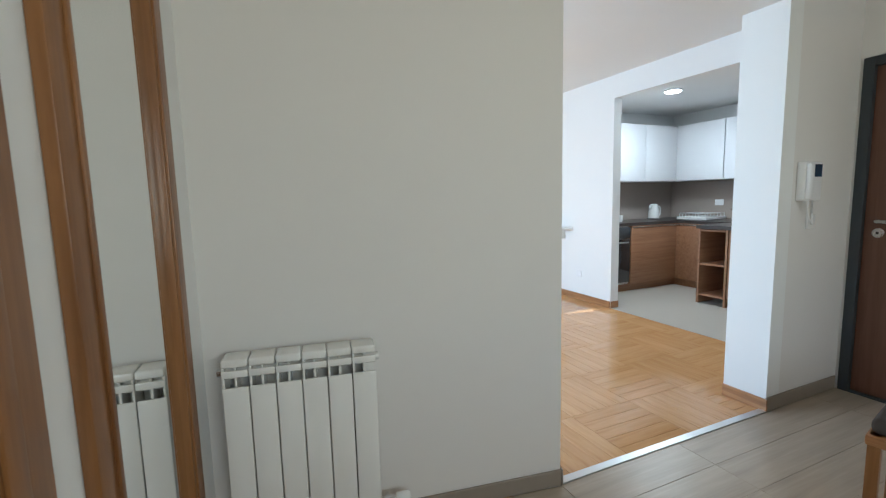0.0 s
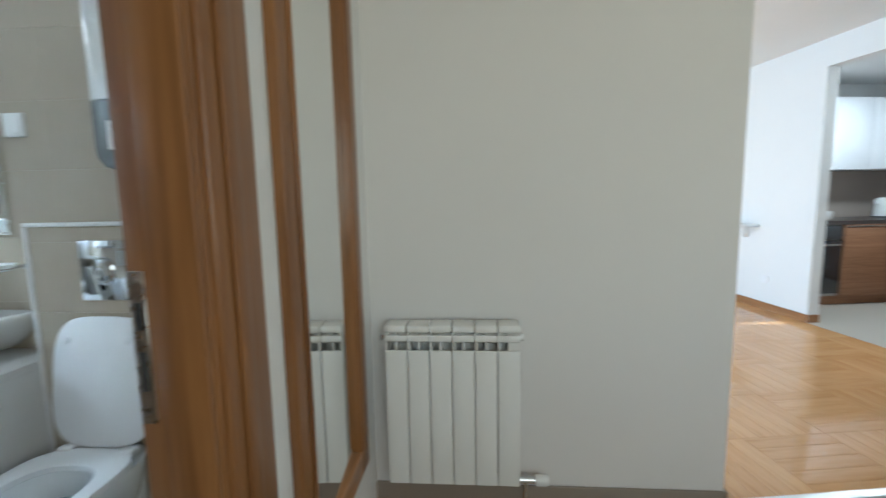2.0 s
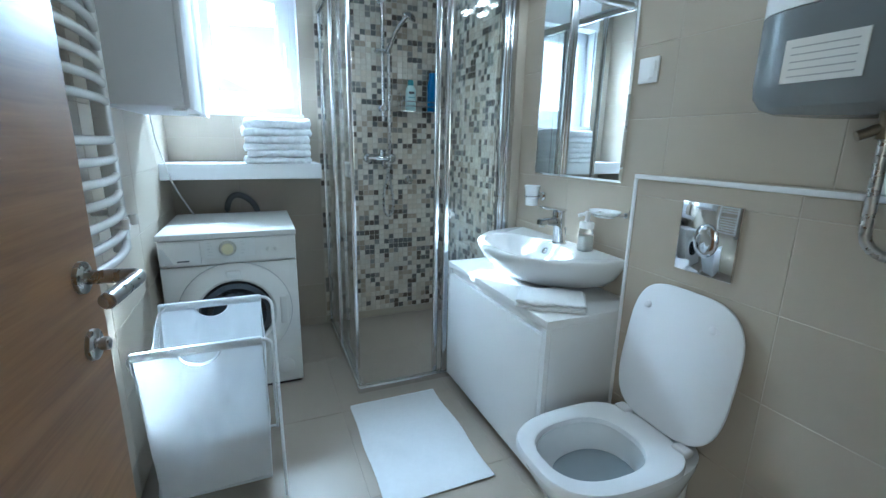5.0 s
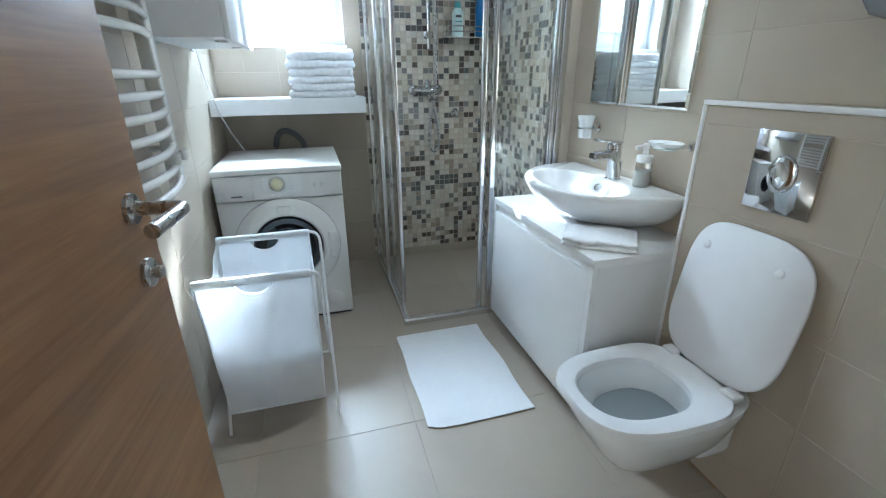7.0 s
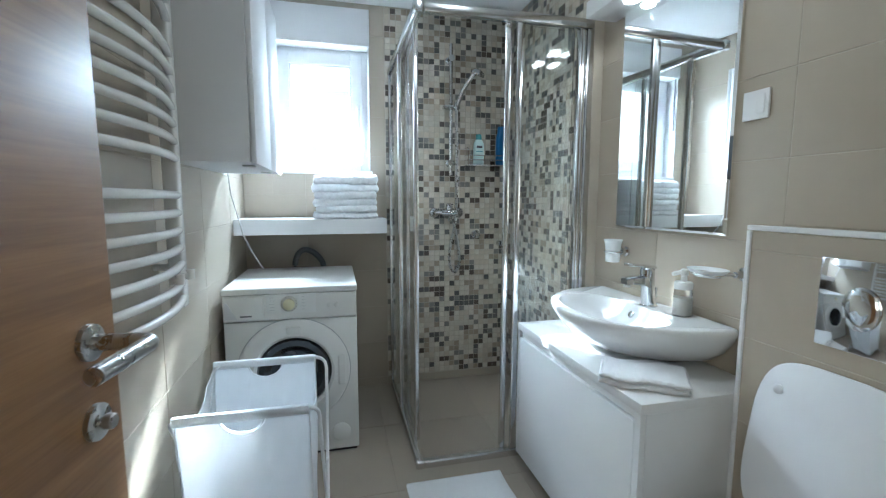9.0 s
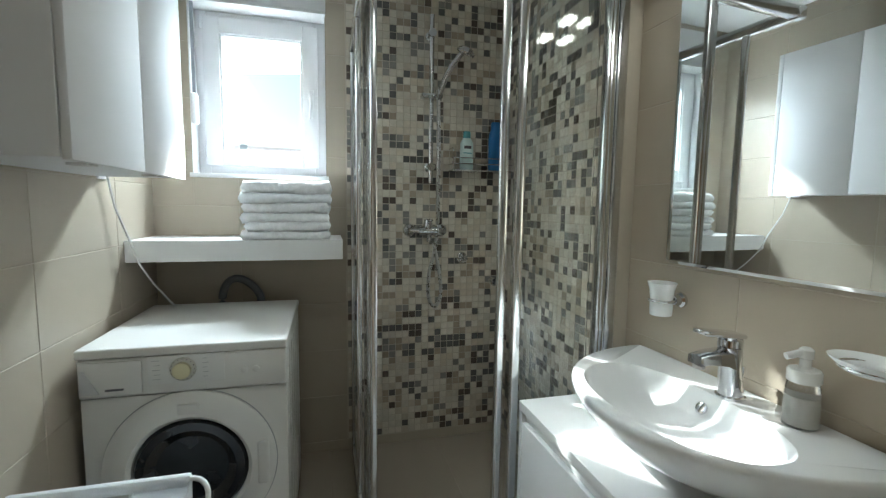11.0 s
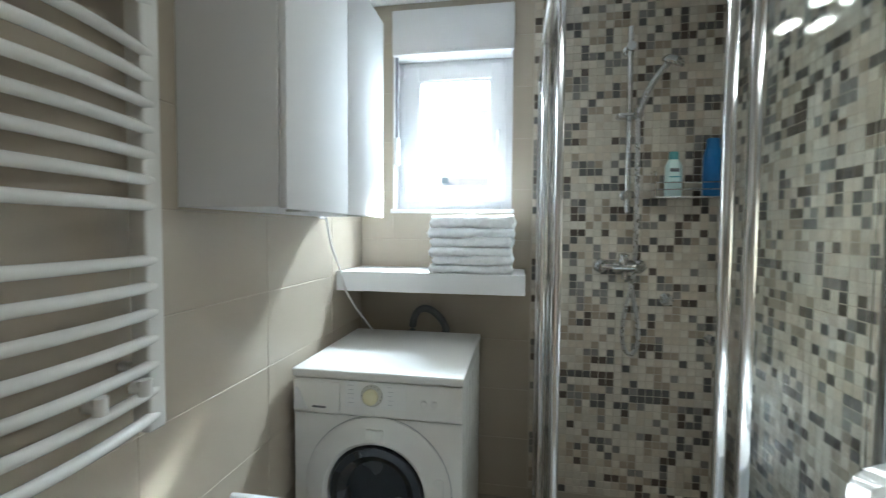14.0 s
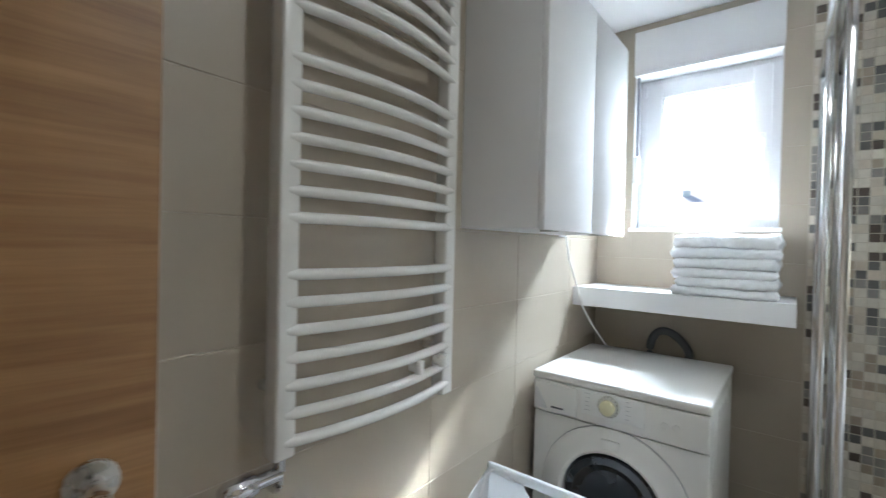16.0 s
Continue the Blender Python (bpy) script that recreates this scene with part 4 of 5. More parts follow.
# ---- laundry basket ----
def laundry_basket():
    b = thing("laundry_basket", "white fabric laundry basket on a folding wire frame", "laundry basket")
    y0, y1 = 0.385, 0.785
    zt = 0.655
    fa = arc([(1.135, y0, 0.004), (1.615, y0, zt), (1.615, y1, zt), (1.135, y1, 0.004)], 6, 0.05)
    fb = arc([(1.575, y0 + 0.014, 0.004), (1.195, y0 + 0.014, zt), (1.195, y1 + 0.014, zt), (1.575, y1 + 0.014, 0.004)], 6, 0.05)
    part("wire_frame", tube(fa, 0.006, 10), WIRE, b)
    part("wire_frame", tube(fb, 0.006, 10), WIRE, b)
    part("cross_bar", tube([(1.135, y0, 0.012), (1.135, y1, 0.012)], 0.005, 8), WIRE, b)
    for yy in (y0, y1 + 0.014):
        part("pivot", tube([(1.385, yy - 0.004, 0.345), (1.385, yy + 0.004, 0.345)], 0.008, 10), WIRE, b)

    def panel(name, xt, xb, sign):
        """Front or back of the bag, with a half-round grip hole below the bar."""
        bm = bmesh.new()
        ya, yb, zb, top = y0 + 0.012, y1 - 0.026, 0.09, zt + 0.004
        yc, rad = (ya + yb) / 2, 0.060
        ys = [ya + (yc - rad - ya) * k / 8 for k in range(9)] + [yc - rad * math.cos(math.pi * k / 16) for k in range(1, 16)] + [yc + rad + (yb - yc - rad) * k / 8 for k in range(9)]
        cols = []
        for yy in ys:
            d = abs(yy - yc)
            high = top - (0.012 + 0.85 * math.sqrt(max(0.0, rad * rad - d * d)) if d < rad - 1e-6 else 0.0)
            col = []
            for j in range(19):
                zz = zb + (high - zb) * j / 18
                t = (zz - zb) / (top - zb)
                side = (yy - ya) / (yb - ya)
                y2 = yy + (0.012 * (1 - side) - 0.006 * side) * (1 - t)
                bulge = 0.010 * noise.noise(Vector((yy * 6, zz * 5, 1.3))) + 0.003 * noise.noise(Vector((yy * 22, zz * 14, 5.0)))
                col.append(bm.verts.new((xb + (xt - xb) * t + bulge * min(1, 6 * (1 - t)), y2, zz + 0.008 * side * (1 - t))))
            cols.append(col)
        for a, c in zip(cols, cols[1:]):
            for j in range(18):
                bm.faces.new((a[j], c[j], c[j + 1], a[j + 1]))
        ob = part(name, bm, NYLON, b)
        so = ob.modifiers.new("cloth", "SOLIDIFY")
        so.thickness = 0.003
        part("hem", box(xt - 0.008, xt + 0.009, ya, yb, zt - 0.020, zt + 0.010, 0.006), NYLON, b)
        part("grip_edge", tube([(xt + (xb - xt) * 0.02 + 0.003, yc + rad * math.cos(a), zt - 0.010 - 0.85 * rad * math.sin(a)) for a in [math.pi * k / 14 for k in range(15)]], 0.003, 8), NYLON, b)
    panel("front_panel", 1.617, 1.555, 1)
    panel("back_panel", 1.193, 1.255, -1)
    for yy, yb in ((y0 + 0.014, y0 + 0.024), (y1 - 0.028, y1 - 0.034)):
        bm = bmesh.new()
        n = 10
        cols = []
        for k in range(n + 1):
            t = k / n
            dip = 0.085 * math.sin(math.pi * t)
            row = []
            for j in range(6):
                s = j / 5
                top = zt - dip
                zz = 0.09 + (top - 0.09) * s
                xx = (1.255 + 0.30 * t) * (1 - s) + (1.193 + 0.424 * t) * s
                row.append(bm.verts.new((xx, yb + (yy - yb) * s + 0.012 * noise.noise(Vector((xx * 9, zz * 9, yy * 3))), zz)))
            cols.append(row)
        for a, c in zip(cols, cols[1:]):
            for j in range(5):
                bm.faces.new((a[j], c[j], c[j + 1], a[j + 1]))
        ob = part("side_panel", bm, NYLON, b)
        ob.modifiers.new("cloth", "SOLIDIFY").thickness = 0.003
    part("base_panel", boxes((1.25, 1.56, y0 + 0.02, y1 - 0.03, 0.085, 0.09)), NYLON, b)


laundry_basket()


# ---- bath mat ----
def bath_mat():
    m = thing("bath_mat", "white cotton bath mat on the floor", "bath mat")
    bm = bmesh.new()
    nx, ny = 44, 30
    g = []
    for i in range(nx + 1):
        row = []
        for j in range(ny + 1):
            u, v = i / nx, j / ny
            p = Vector((1.103 + 0.665 * u, 1.122 + 0.44 * v, 0))
            edge = min(u, v, 1 - u, 1 - v)
            p.x += 0.010 * noise.noise(Vector((v * 3, 1.7, u)))
            p.y += 0.010 * noise.noise(Vector((u * 3, 4.1, v)))
            p.z = 0.004 + min(1, edge * 14) * 0.005 + 0.005 * max(0, noise.noise(p * 7)) + 0.0012 * noise.noise(p * 45)
            if u > 0.9 and v < 0.1:
                p.x -= 0.02 * (u - 0.9) / 0.1 * (0.1 - v) / 0.1
            row.append(bm.verts.new(p))
        g.append(row)
    for a, c in zip(g, g[1:]):
        for j in range(ny):
            bm.faces.new((a[j], c[j], c[j + 1], a[j + 1]))
    ob = part("cloth", bm, WAFFLE, m)
    so = ob.modifiers.new("cloth", "SOLIDIFY")
    so.thickness, so.offset = 0.003, 1.0
    part("hem", tube([(1.104, 1.124, 0.006), (1.104, 1.560, 0.006)], 0.004, 8), WAFFLE, m)


bath_mat()


# ---- vanity, basin, tap, mirror ----
def vanity():
    v = thing("vanity_unit", "white lacquered wall-hung vanity unit with sliding door", "vanity unit")
    X0, X1, Y0, ZB, ZT = 1.075, 1.915, 1.668, 0.075, 0.70
    part("body", box(X0 + 0.004, X1 - 0.002, Y0, YR - 0.001, ZB, ZT - 0.030, 0.001, 1), SATIN_WHITE, v)
    part("countertop", box(X0, X1, Y0 - 0.020, YR - 0.0005, ZT - 0.030, ZT, 0.002), SATIN_WHITE, v)
    part("door", box(X0 + 0.022, X1 - 0.030, Y0 - 0.019, Y0 - 0.001, ZB + 0.004, ZT - 0.062, 0.002), SATIN_WHITE, v)
    part("grip_rail", box(X0 + 0.022, X1 - 0.030, Y0 - 0.006, Y0 + 0.001, ZT - 0.060, ZT - 0.031), SATIN_WHITE, v)
    part("side_panel", box(X0 + 0.001, X0 + 0.020, Y0 - 0.019, Y0 - 0.001, ZB, ZT - 0.031, 0.001, 1), SATIN_WHITE, v)
    part("side_panel", box(X1 - 0.028, X1 - 0.002, Y0 - 0.019, Y0 - 0.001, ZB, ZT - 0.031, 0.001, 1), SATIN_WHITE, v)


vanity()


def basin():
    b = thing("wash_basin", "white ceramic half-round counter-top wash basin with sunlit bowl", "basin")
    cx, cy, z0 = 1.455, 2.060, 0.7015
    rings = []
    for k, z in ((0.56, 0.0), (0.60, 0.002), (0.74, 0.022), (0.865, 0.058), (0.945, 0.095), (0.985, 0.122), (1.0, 0.138), (1.0, 0.146), (0.994, 0.151), (0.982, 0.1535)):
        rings.append(oval(cx, cy, z0 + z, 0.368 * k, 0.013 * min(1, k * 1.05), 88, 2.15, 0.398 * k))
    for k, z in ((1.0, 0.1525), (0.985, 0.148), (0.96, 0.130), (0.90, 0.098), (0.72, 0.062), (0.40, 0.044), (0.09, 0.040)):
        rings.append(oval(cx + 0.018 * k, cy - 0.205 - 0.004 * (1 - k), z0 + z, 0.258 * k, 0.118 * k, 88, 2.3, 0.160 * k))
    part("bowl", loft(rings), CERAMIC, b)
    part("waste", lathe([(0.0, 0.0385), (0.022, 0.041), (0.022, 0.044), (0.014, 0.046), (0.0, 0.046)], 24, cx, cy - 0.208, z0), CHROME, b, "chrome waste cover")
    part("overflow_ring", turned(lathe([(0.015, 0), (0.015, 0.005), (0.009, 0.006)], 22), pose(cx - 0.005, cy - 0.101, z0 + 0.112, 62, 0, 0)), CHROME, b, "chrome overflow ring")
    t = thing("basin_tap", "chrome single-lever basin tap", "tap")
    tx, ty, tz = 1.482, 2.006, z0 + 0.152
    grow = Matrix.Translation((tx, ty, tz)) @ Matrix.Scale(1.28, 4) @ Matrix.Translation((-tx, -ty, -tz))
    part("body", turned(loft([oval(tx, ty - (z * 0.10), tz + z, r * 0.95, r, 28) for z, r in ((0, 0.026), (0.004, 0.026), (0.007, 0.0225), (0.04, 0.0205), (0.06, 0.0195), (0.085, 0.021), (0.098, 0.021))]), grow), CHROME, t)
    part("spout", turned(loft([[Vector((tx + a, y, tz + zc + h)) for a, h in ((-w, -hh), (w, -hh), (w * 1.0, hh * 0.6), (w * 0.6, hh), (-w * 0.6, hh), (-w, hh * 0.6))] for y, zc, w, hh in ((ty, 0.074, 0.018, 0.020), (ty - 0.03, 0.080, 0.018, 0.014), (ty - 0.07, 0.082, 0.017, 0.010), (ty - 0.088, 0.079, 0.015, 0.009))]), grow), CHROME, t)
    part("aerator", turned(tube([(tx, ty - 0.077, tz + 0.062), (tx, ty - 0.077, tz + 0.073)], 0.010, 16), grow), STEEL, t)
    part("lever", turned(merge(lathe([(0.021, 0.099), (0.021, 0.112), (0.016, 0.118)], 22, tx, ty - 0.010, tz), turned(box(-0.019, 0.019, -0.068, 0.022, -0.004, 0.005, 0.004), pose(tx, ty - 0.012, tz + 0.120, -7, 0, 0))), grow), CHROME, t)
    part("pull_rod", turned(merge(tube([(tx, ty + 0.024, tz), (tx, ty + 0.024, tz + 0.045)], 0.0025, 8), tube([(tx, ty + 0.024, tz + 0.045), (tx, ty + 0.024, tz + 0.056)], 0.005, 10)), grow), CHROME, t)
    s = thing("soap_dispenser", "clear soap dispenser with white pump and milky soap", "soap dispenser")
    sx, sy = 1.628, 2.026
    tall = Matrix.Translation((sx, sy, tz)) @ Matrix.Scale(1.08, 4) @ Matrix.Translation((-sx, -sy, -tz))
    part("bottle", turned(lathe([(0.026, 0.0), (0.029, 0.003), (0.0295, 0.03), (0.0275, 0.075), (0.025, 0.090), (0.024, 0.093)], 32, sx, sy, tz), tall), FROST, s, "clear plastic bottle")
    part("soap", turned(lathe([(0.0, 0.003), (0.027, 0.004), (0.0275, 0.03), (0.0265, 0.060), (0.0, 0.060)], 32, sx, sy, tz), tall), SOAP, s, "milky liquid soap")
    part("pump", turned(merge(lathe([(0.027, 0.088), (0.028, 0.090), (0.028, 0.108), (0.025, 0.112), (0.010, 0.113), (0.009, 0.132), (0.012, 0.134), (0.012, 0.150), (0.008, 0.154)], 24, sx, sy, tz), tube([(sx, sy, tz + 0.146), (sx - 0.012, sy - 0.034, tz + 0.136)], 0.007, 10)), tall), ENAMEL, s, "white pump head")


basin()


MIRROR_TURN = 2.5     # the mirror hangs a little out of true


def wall_mirror():
    m = thing("wall_mirror", "tall frameless mirror on the tiles above the basin", "mirror")
    X0, X1, Z0, Z1 = 1.205, 1.745, 1.143, 2.036
    part("mirror_glass", box(X0 + 0.008, X1 - 0.006, YR - 0.020, YR - 0.014, Z0 + 0.009, Z1 - 0.008), MIRROR, m, smooth=False)
    bm = bmesh.new()
    o = [bm.verts.new(p) for p in ((X0, YR - 0.012, Z0), (X1, YR - 0.012, Z0), (X1, YR - 0.012, Z1), (X0, YR - 0.012, Z1))]
    i = [bm.verts.new(p) for p in ((X0 + 0.008, YR - 0.020, Z0 + 0.009), (X1 - 0.006, YR - 0.020, Z0 + 0.009), (X1 - 0.006, YR - 0.020, Z1 - 0.008), (X0 + 0.008, YR - 0.020, Z1 - 0.008))]
    w = [bm.verts.new(p) for p in ((X0, YR - 0.001, Z0), (X1, YR - 0.001, Z0), (X1, YR - 0.001, Z1), (X0, YR - 0.001, Z1))]
    for k in range(4):
        j = (k + 1) % 4
        bm.faces.new((o[k], o[j], i[j], i[k]))
        bm.faces.new((w[k], w[j], o[j], o[k]))
    bm.faces.new(w)
    part("bevel", bm, MIRROR, m, smooth=False)
    pivot = Vector((X1, YR - 0.002, 0))
    m.matrix_world = Matrix.Translation(pivot) @ pose(0, 0, 0, 0, 0, MIRROR_TURN) @ Matrix.Translation(-pivot)
    c = thing("mirror_canopy", "white lighting canopy with downlights above the mirror", "light canopy")
    part("canopy", box(1.09, 1.765, YR - 0.152, YR - 0.001, 2.040, 2.110, 0.004), SATIN_WHITE, c)
    for x in (1.30, 1.49):
        s = part("downlight", lathe([(0.025, 0.0), (0.028, -0.004), (0.023, -0.006)], 28, x, YR - 0.08, 2.0395), LAMP_ON, c, "lit round downlight")
        spot_lamp("canopy_light", (x, YR - 0.08, 2.028), 0.15, 0.05, (1.0, 0.93, 0.82))


wall_mirror()


def accessories():
    c = thing("tumbler_holder", "frosted tumbler in a chrome wall ring", "tumbler holder")
    x, y, z = 1.228, 2.018, 1.035
    part("wall_rose", turned(lathe([(0.022, 0), (0.022, 0.008), (0.016, 0.014), (0.014, 0.030)], 22), pose(x + 0.012, YR - 0.001, z, 90, 0, 0)), CHROME, c)
    part("ring", tube([(x + 0.034 * math.cos(a), y + 0.034 * math.sin(a), z) for a in [2 * math.pi * k / 32 for k in range(32)]], 0.004, 8, closed=True), CHROME, c)
    part("arm", tube([(x + 0.012, YR - 0.03, z), (x + 0.008, y + 0.030, z)], 0.008, 10), CHROME, c)
    part("tumbler", lathe([(0.027, -0.045), (0.030, -0.043), (0.031, -0.02), (0.031, 0.005), (0.034, 0.032), (0.040, 0.052), (0.037, 0.052), (0.031, 0.030), (0.028, 0.0), (0.026, -0.038)], 30, x, y, z), mat("milk_glass", (0.85, 0.87, 0.88), 0.25), c, "frosted white tumbler")
    d = thing("soap_dish", "frosted glass soap dish on a chrome wall ring", "soap dish")
    x, y, z = 1.765, 1.985, 1.028
    part("wall_rose", turned(lathe([(0.022, 0), (0.022, 0.008), (0.012, 0.014), (0.010, 0.04)], 22), pose(x + 0.05, YR - 0.001, z, 90, 0, 0)), CHROME, d)
    part("ring", tube([(x + 0.048 * math.cos(a), y + 0.040 * math.sin(a), z) for a in [2 * math.pi * k / 32 for k in range(32)]], 0.004, 8, closed=True), CHROME, d)
    part("arm", tube([(x + 0.05, YR - 0.03, z), (x + 0.036, y + 0.03, z)], 0.006, 10), CHROME, d)
    part("dish", loft([oval(x, y, z + h, a, b, 36) for h, a, b in ((-0.012, 0.030, 0.022), (-0.010, 0.040, 0.032), (0.010, 0.064, 0.050), (0.014, 0.066, 0.052), (0.012, 0.062, 0.048), (-0.002, 0.040, 0.030))]), mat("milk_glass_dish", (0.85, 0.87, 0.88), 0.2), d)
    s = thing("light_switch", "white plastic light switch on the tiles", "light switch")
    part("plate", box(1.768, 1.852, YR - 0.010, YR - 0.001, 1.497, 1.582, 0.003), PVC, s)
    part("rocker", box(1.815, 1.842, YR - 0.014, YR - 0.010, 1.512, 1.567, 0.002), PVC, s)
    t = towel("hand_towel", 1.775, 1.762, 0.7005, 0.17, 0.235, 0.036, 77, WAFFLE, "folded white hand towel on the vanity top", layers=2, turn=-36)


accessories()


# ---- toilet ----
def toilet():
    t = thing("toilet", "white wall-hung toilet with its lid raised", "toilet")
    cx, yb, yf = 2.19, 1.905, 1.425
    cy = 1.70

    def ring(z, k, sh=0.0, back=None):
        return oval(cx, cy + sh, z, 0.182 * k, (back if back is not None else (yb - cy)), 56, 3.0, (cy - yf) * k + sh)
    body = [ring(0.125, 0.22, 0.09, 0.16), ring(0.135, 0.34, 0.085, 0.165), ring(0.18, 0.50, 0.065, 0.19), ring(0.25, 0.69, 0.035, 0.22), ring(0.33, 0.86, 0.008, 0.247), ring(0.385, 0.955, 0, 0.258), ring(0.402, 0.955, 0, 0.258),
            oval(cx, cy - 0.055, 0.402, 0.132, 0.145, 56, 2.4, 0.175), oval(cx, cy - 0.055, 0.380, 0.134, 0.147, 56, 2.4, 0.178), oval(cx, cy - 0.035, 0.30, 0.110, 0.122, 56, 2.3, 0.140), oval(cx, cy, 0.235, 0.070, 0.080, 56, 2.2, 0.085), oval(cx, cy + 0.02, 0.19, 0.052, 0.055, 56, 2.0, 0.06), oval(cx, cy + 0.04, 0.165, 0.035, 0.035, 56, 2.0, 0.04)]
    part("bowl", loft(body), CERAMIC, t)
    # grey water sheet, raised and widened to imitate the bowl's shaded slope too
    part("water", loft([oval(cx, cy - 0.028, 0.312, 0.113, 0.124, 40, 2.3, 0.144), oval(cx, cy - 0.028, 0.308, 0.10, 0.11, 40, 2.3, 0.125)]), mat("water_and_bowl_shade", (0.34, 0.38, 0.41), 0.03), t)
    o1 = [oval(cx, cy, z, 0.186 * k, (yb - 0.035 - cy) * k, 56, 3.0, (cy - yf + 0.004) * k) for z, k in ((0.405, 0.985), (0.408, 1.0), (0.422, 1.0), (0.428, 0.985))]
    i1 = [oval(cx, cy - 0.062, z, a, a * 1.08, 56, 2.5, a * 1.36) for z, a in ((0.428, 0.134), (0.424, 0.128), (0.408, 0.126), (0.405, 0.128))]
    bm = loft(o1 + i1, False, False)
    part("seat", bm, GLOSS_WHITE, t, "white toilet seat")
    lid = [[Vector((cx + p.x, 0, p.y)) for p in oval(0, 0.222, 0, 0.190 * k, 0.222 * k, 64, 3.5, 0.222 * k)] for k in (0.985, 1.0, 1.0, 0.975)]
    for ringp, dy in zip(lid, (0.013, 0.010, 0.003, 0.0)):
        for p in ringp:
            p.y = dy + 0.010 * ((p.x - cx) / 0.18) ** 2
    part("lid", turned(loft(lid), pose(0, 1.868, 0.428, -9, 0, 0)), GLOSS_WHITE, t, "raised white toilet lid")
    for dx in (-0.112, 0.112):
        part("hinge", box(cx + dx - 0.026, cx + dx + 0.026, 1.842, 1.884, 0.410, 0.436, 0.010, 3), GLOSS_WHITE, t)
        part("lid_buffer", turned(lathe([(0.012, 0), (0.012, 0.006), (0.008, 0.008)], 16), pose(cx + dx, 1.912, 0.79, 81, 0, 0)), GLOSS_WHITE, t)
    part("rear_block", box(cx - 0.105, cx + 0.105, 1.80, BOX_Y - 0.001, 0.16, 0.395, 0.045, 5), CERAMIC, t)
    f = thing("flush_plate", "polished chrome flush plate on the cistern wall", "flush plate")
    part("plate", box(2.118, 2.300, BOX_Y - 0.010, BOX_Y - 0.001, 0.920, 1.128, 0.003), CHROME, f)
    part("button", turned(loft([oval(0, 0, z, a, a * 1.35, 36) for z, a in ((0, 0.036), (0.005, 0.036), (0.010, 0.031), (0.012, 0.02))]), pose(2.209, BOX_Y - 0.010, 1.022, 90, 0, 0)), CHROME, f)


toilet()
led = structure("ledge_trim", box(BOX_X - 0.004, XD, BOX_Y - 0.005, BOX_Y + 0.014, BOX_Z - 0.010, BOX_Z + 0.004, 0.003), PVC, "white edge trim along the tiled ledge")
structure("ledge_trim_upright", box(BOX_X - 0.004, BOX_X + 0.010, BOX_Y - 0.005, BOX_Y + 0.010, 0.0, BOX_Z - 0.011, 0.003), PVC, "white upright edge trim of the cistern box")


def boiler():
    b = thing("water_heater", "white and grey electric water heater on the wall", "water heater")
    cx, cy = 2.56, 1.905
    def ring(z, k):
        return oval(cx, cy, z, 0.205 * k, 0.172, 56, 3.4, 0.168 * k)
    part("tank", loft([ring(z, k) for z, k in ((1.540, 1.0), (2.18, 1.0), (2.22, 0.96), (2.235, 0.85))]), ENAMEL, b)
    part("lower_cover", loft([ring(z, k) for z, k in ((1.350, 0.80), (1.360, 0.92), (1.384, 0.99), (1.41, 1.004), (1.538, 1.004))]), GREY_SHELL, b, "grey lower cover")
    lab = part("sticker", boxes((cx - 0.10, cx + 0.03, cy - 0.1705, cy - 0.1685, 1.402, 1.480)), PAPER, b, "printed white sticker")
    for k in range(5):
        part("print_bar", boxes((cx - 0.088, cx + 0.018, cy - 0.1712, cy - 0.1706, 1.412 + k * 0.013, 1.4142 + k * 0.013)), PRINT, lab)
    part("safety_valve", merge(tube([(cx + 0.035, cy - 0.06, 1.30), (cx + 0.035, cy - 0.06, 1.38)], 0.016, 14), tube([(cx + 0.035, cy - 0.06, 1.325), (cx + 0.005, cy - 0.09, 1.305)], 0.010, 12)), mat("dull_brass", (0.30, 0.25, 0.18), 0.35, metal=1.0), b)
    part("flexible_pipe", tube(arc([(cx + 0.035, cy - 0.06, 1.31), (cx + 0.035, cy - 0.05, 1.085), (cx + 0.17, cy + 0.03, 1.07), (cx + 0.18, BOX_Y - 0.001, 1.07)], 7, 0.05), 0.010, 12), STEEL, b, "braided steel pipe")


boiler()


def paper_and_bin():
    p = thing("toilet_roll", "white toilet roll standing on the tiled ledge", "toilet roll")
    part("roll", lathe([(0.021, 0), (0.052, 0), (0.055, 0.003), (0.055, 0.097), (0.052, 0.10), (0.021, 0.10), (0.021, 0.06)], 36, 2.585, 2.018, BOX_Z + 0.0045), PAPER, p)
    b = thing("waste_bin", "small white waste bin with a blue bag", "waste bin")
    part("bin", lathe([(0.085, 0.0), (0.092, 0.005), (0.112, 0.24), (0.115, 0.25), (0.110, 0.25), (0.09, 0.02)], 36, 2.64, 1.80, 0.0), GLOSS_WHITE, b)
    rng = random.Random(8)
    n = 60
    rim = []
    for z, r in ((0.20, 0.113), (0.225, 0.118), (0.253, 0.120), (0.258, 0.112), (0.20, 0.100)):
        rim.append([Vector((2.64 + (r + 0.004 * math.sin(k * 2.7 + z * 90)) * math.cos(2 * math.pi * k / n), 1.80 + (r + 0.004 * math.sin(k * 2.7 + z * 90)) * math.sin(2 * math.pi * k / n), z + 0.006 * math.sin(k * 1.3))) for k in range(n)])
    part("bag", loft(rim, False, False), mat("blue_bin_bag", (0.05, 0.22, 0.45), 0.3, vary=0.1, scale=30), b, "blue plastic bag folded over the rim")


paper_and_bin()


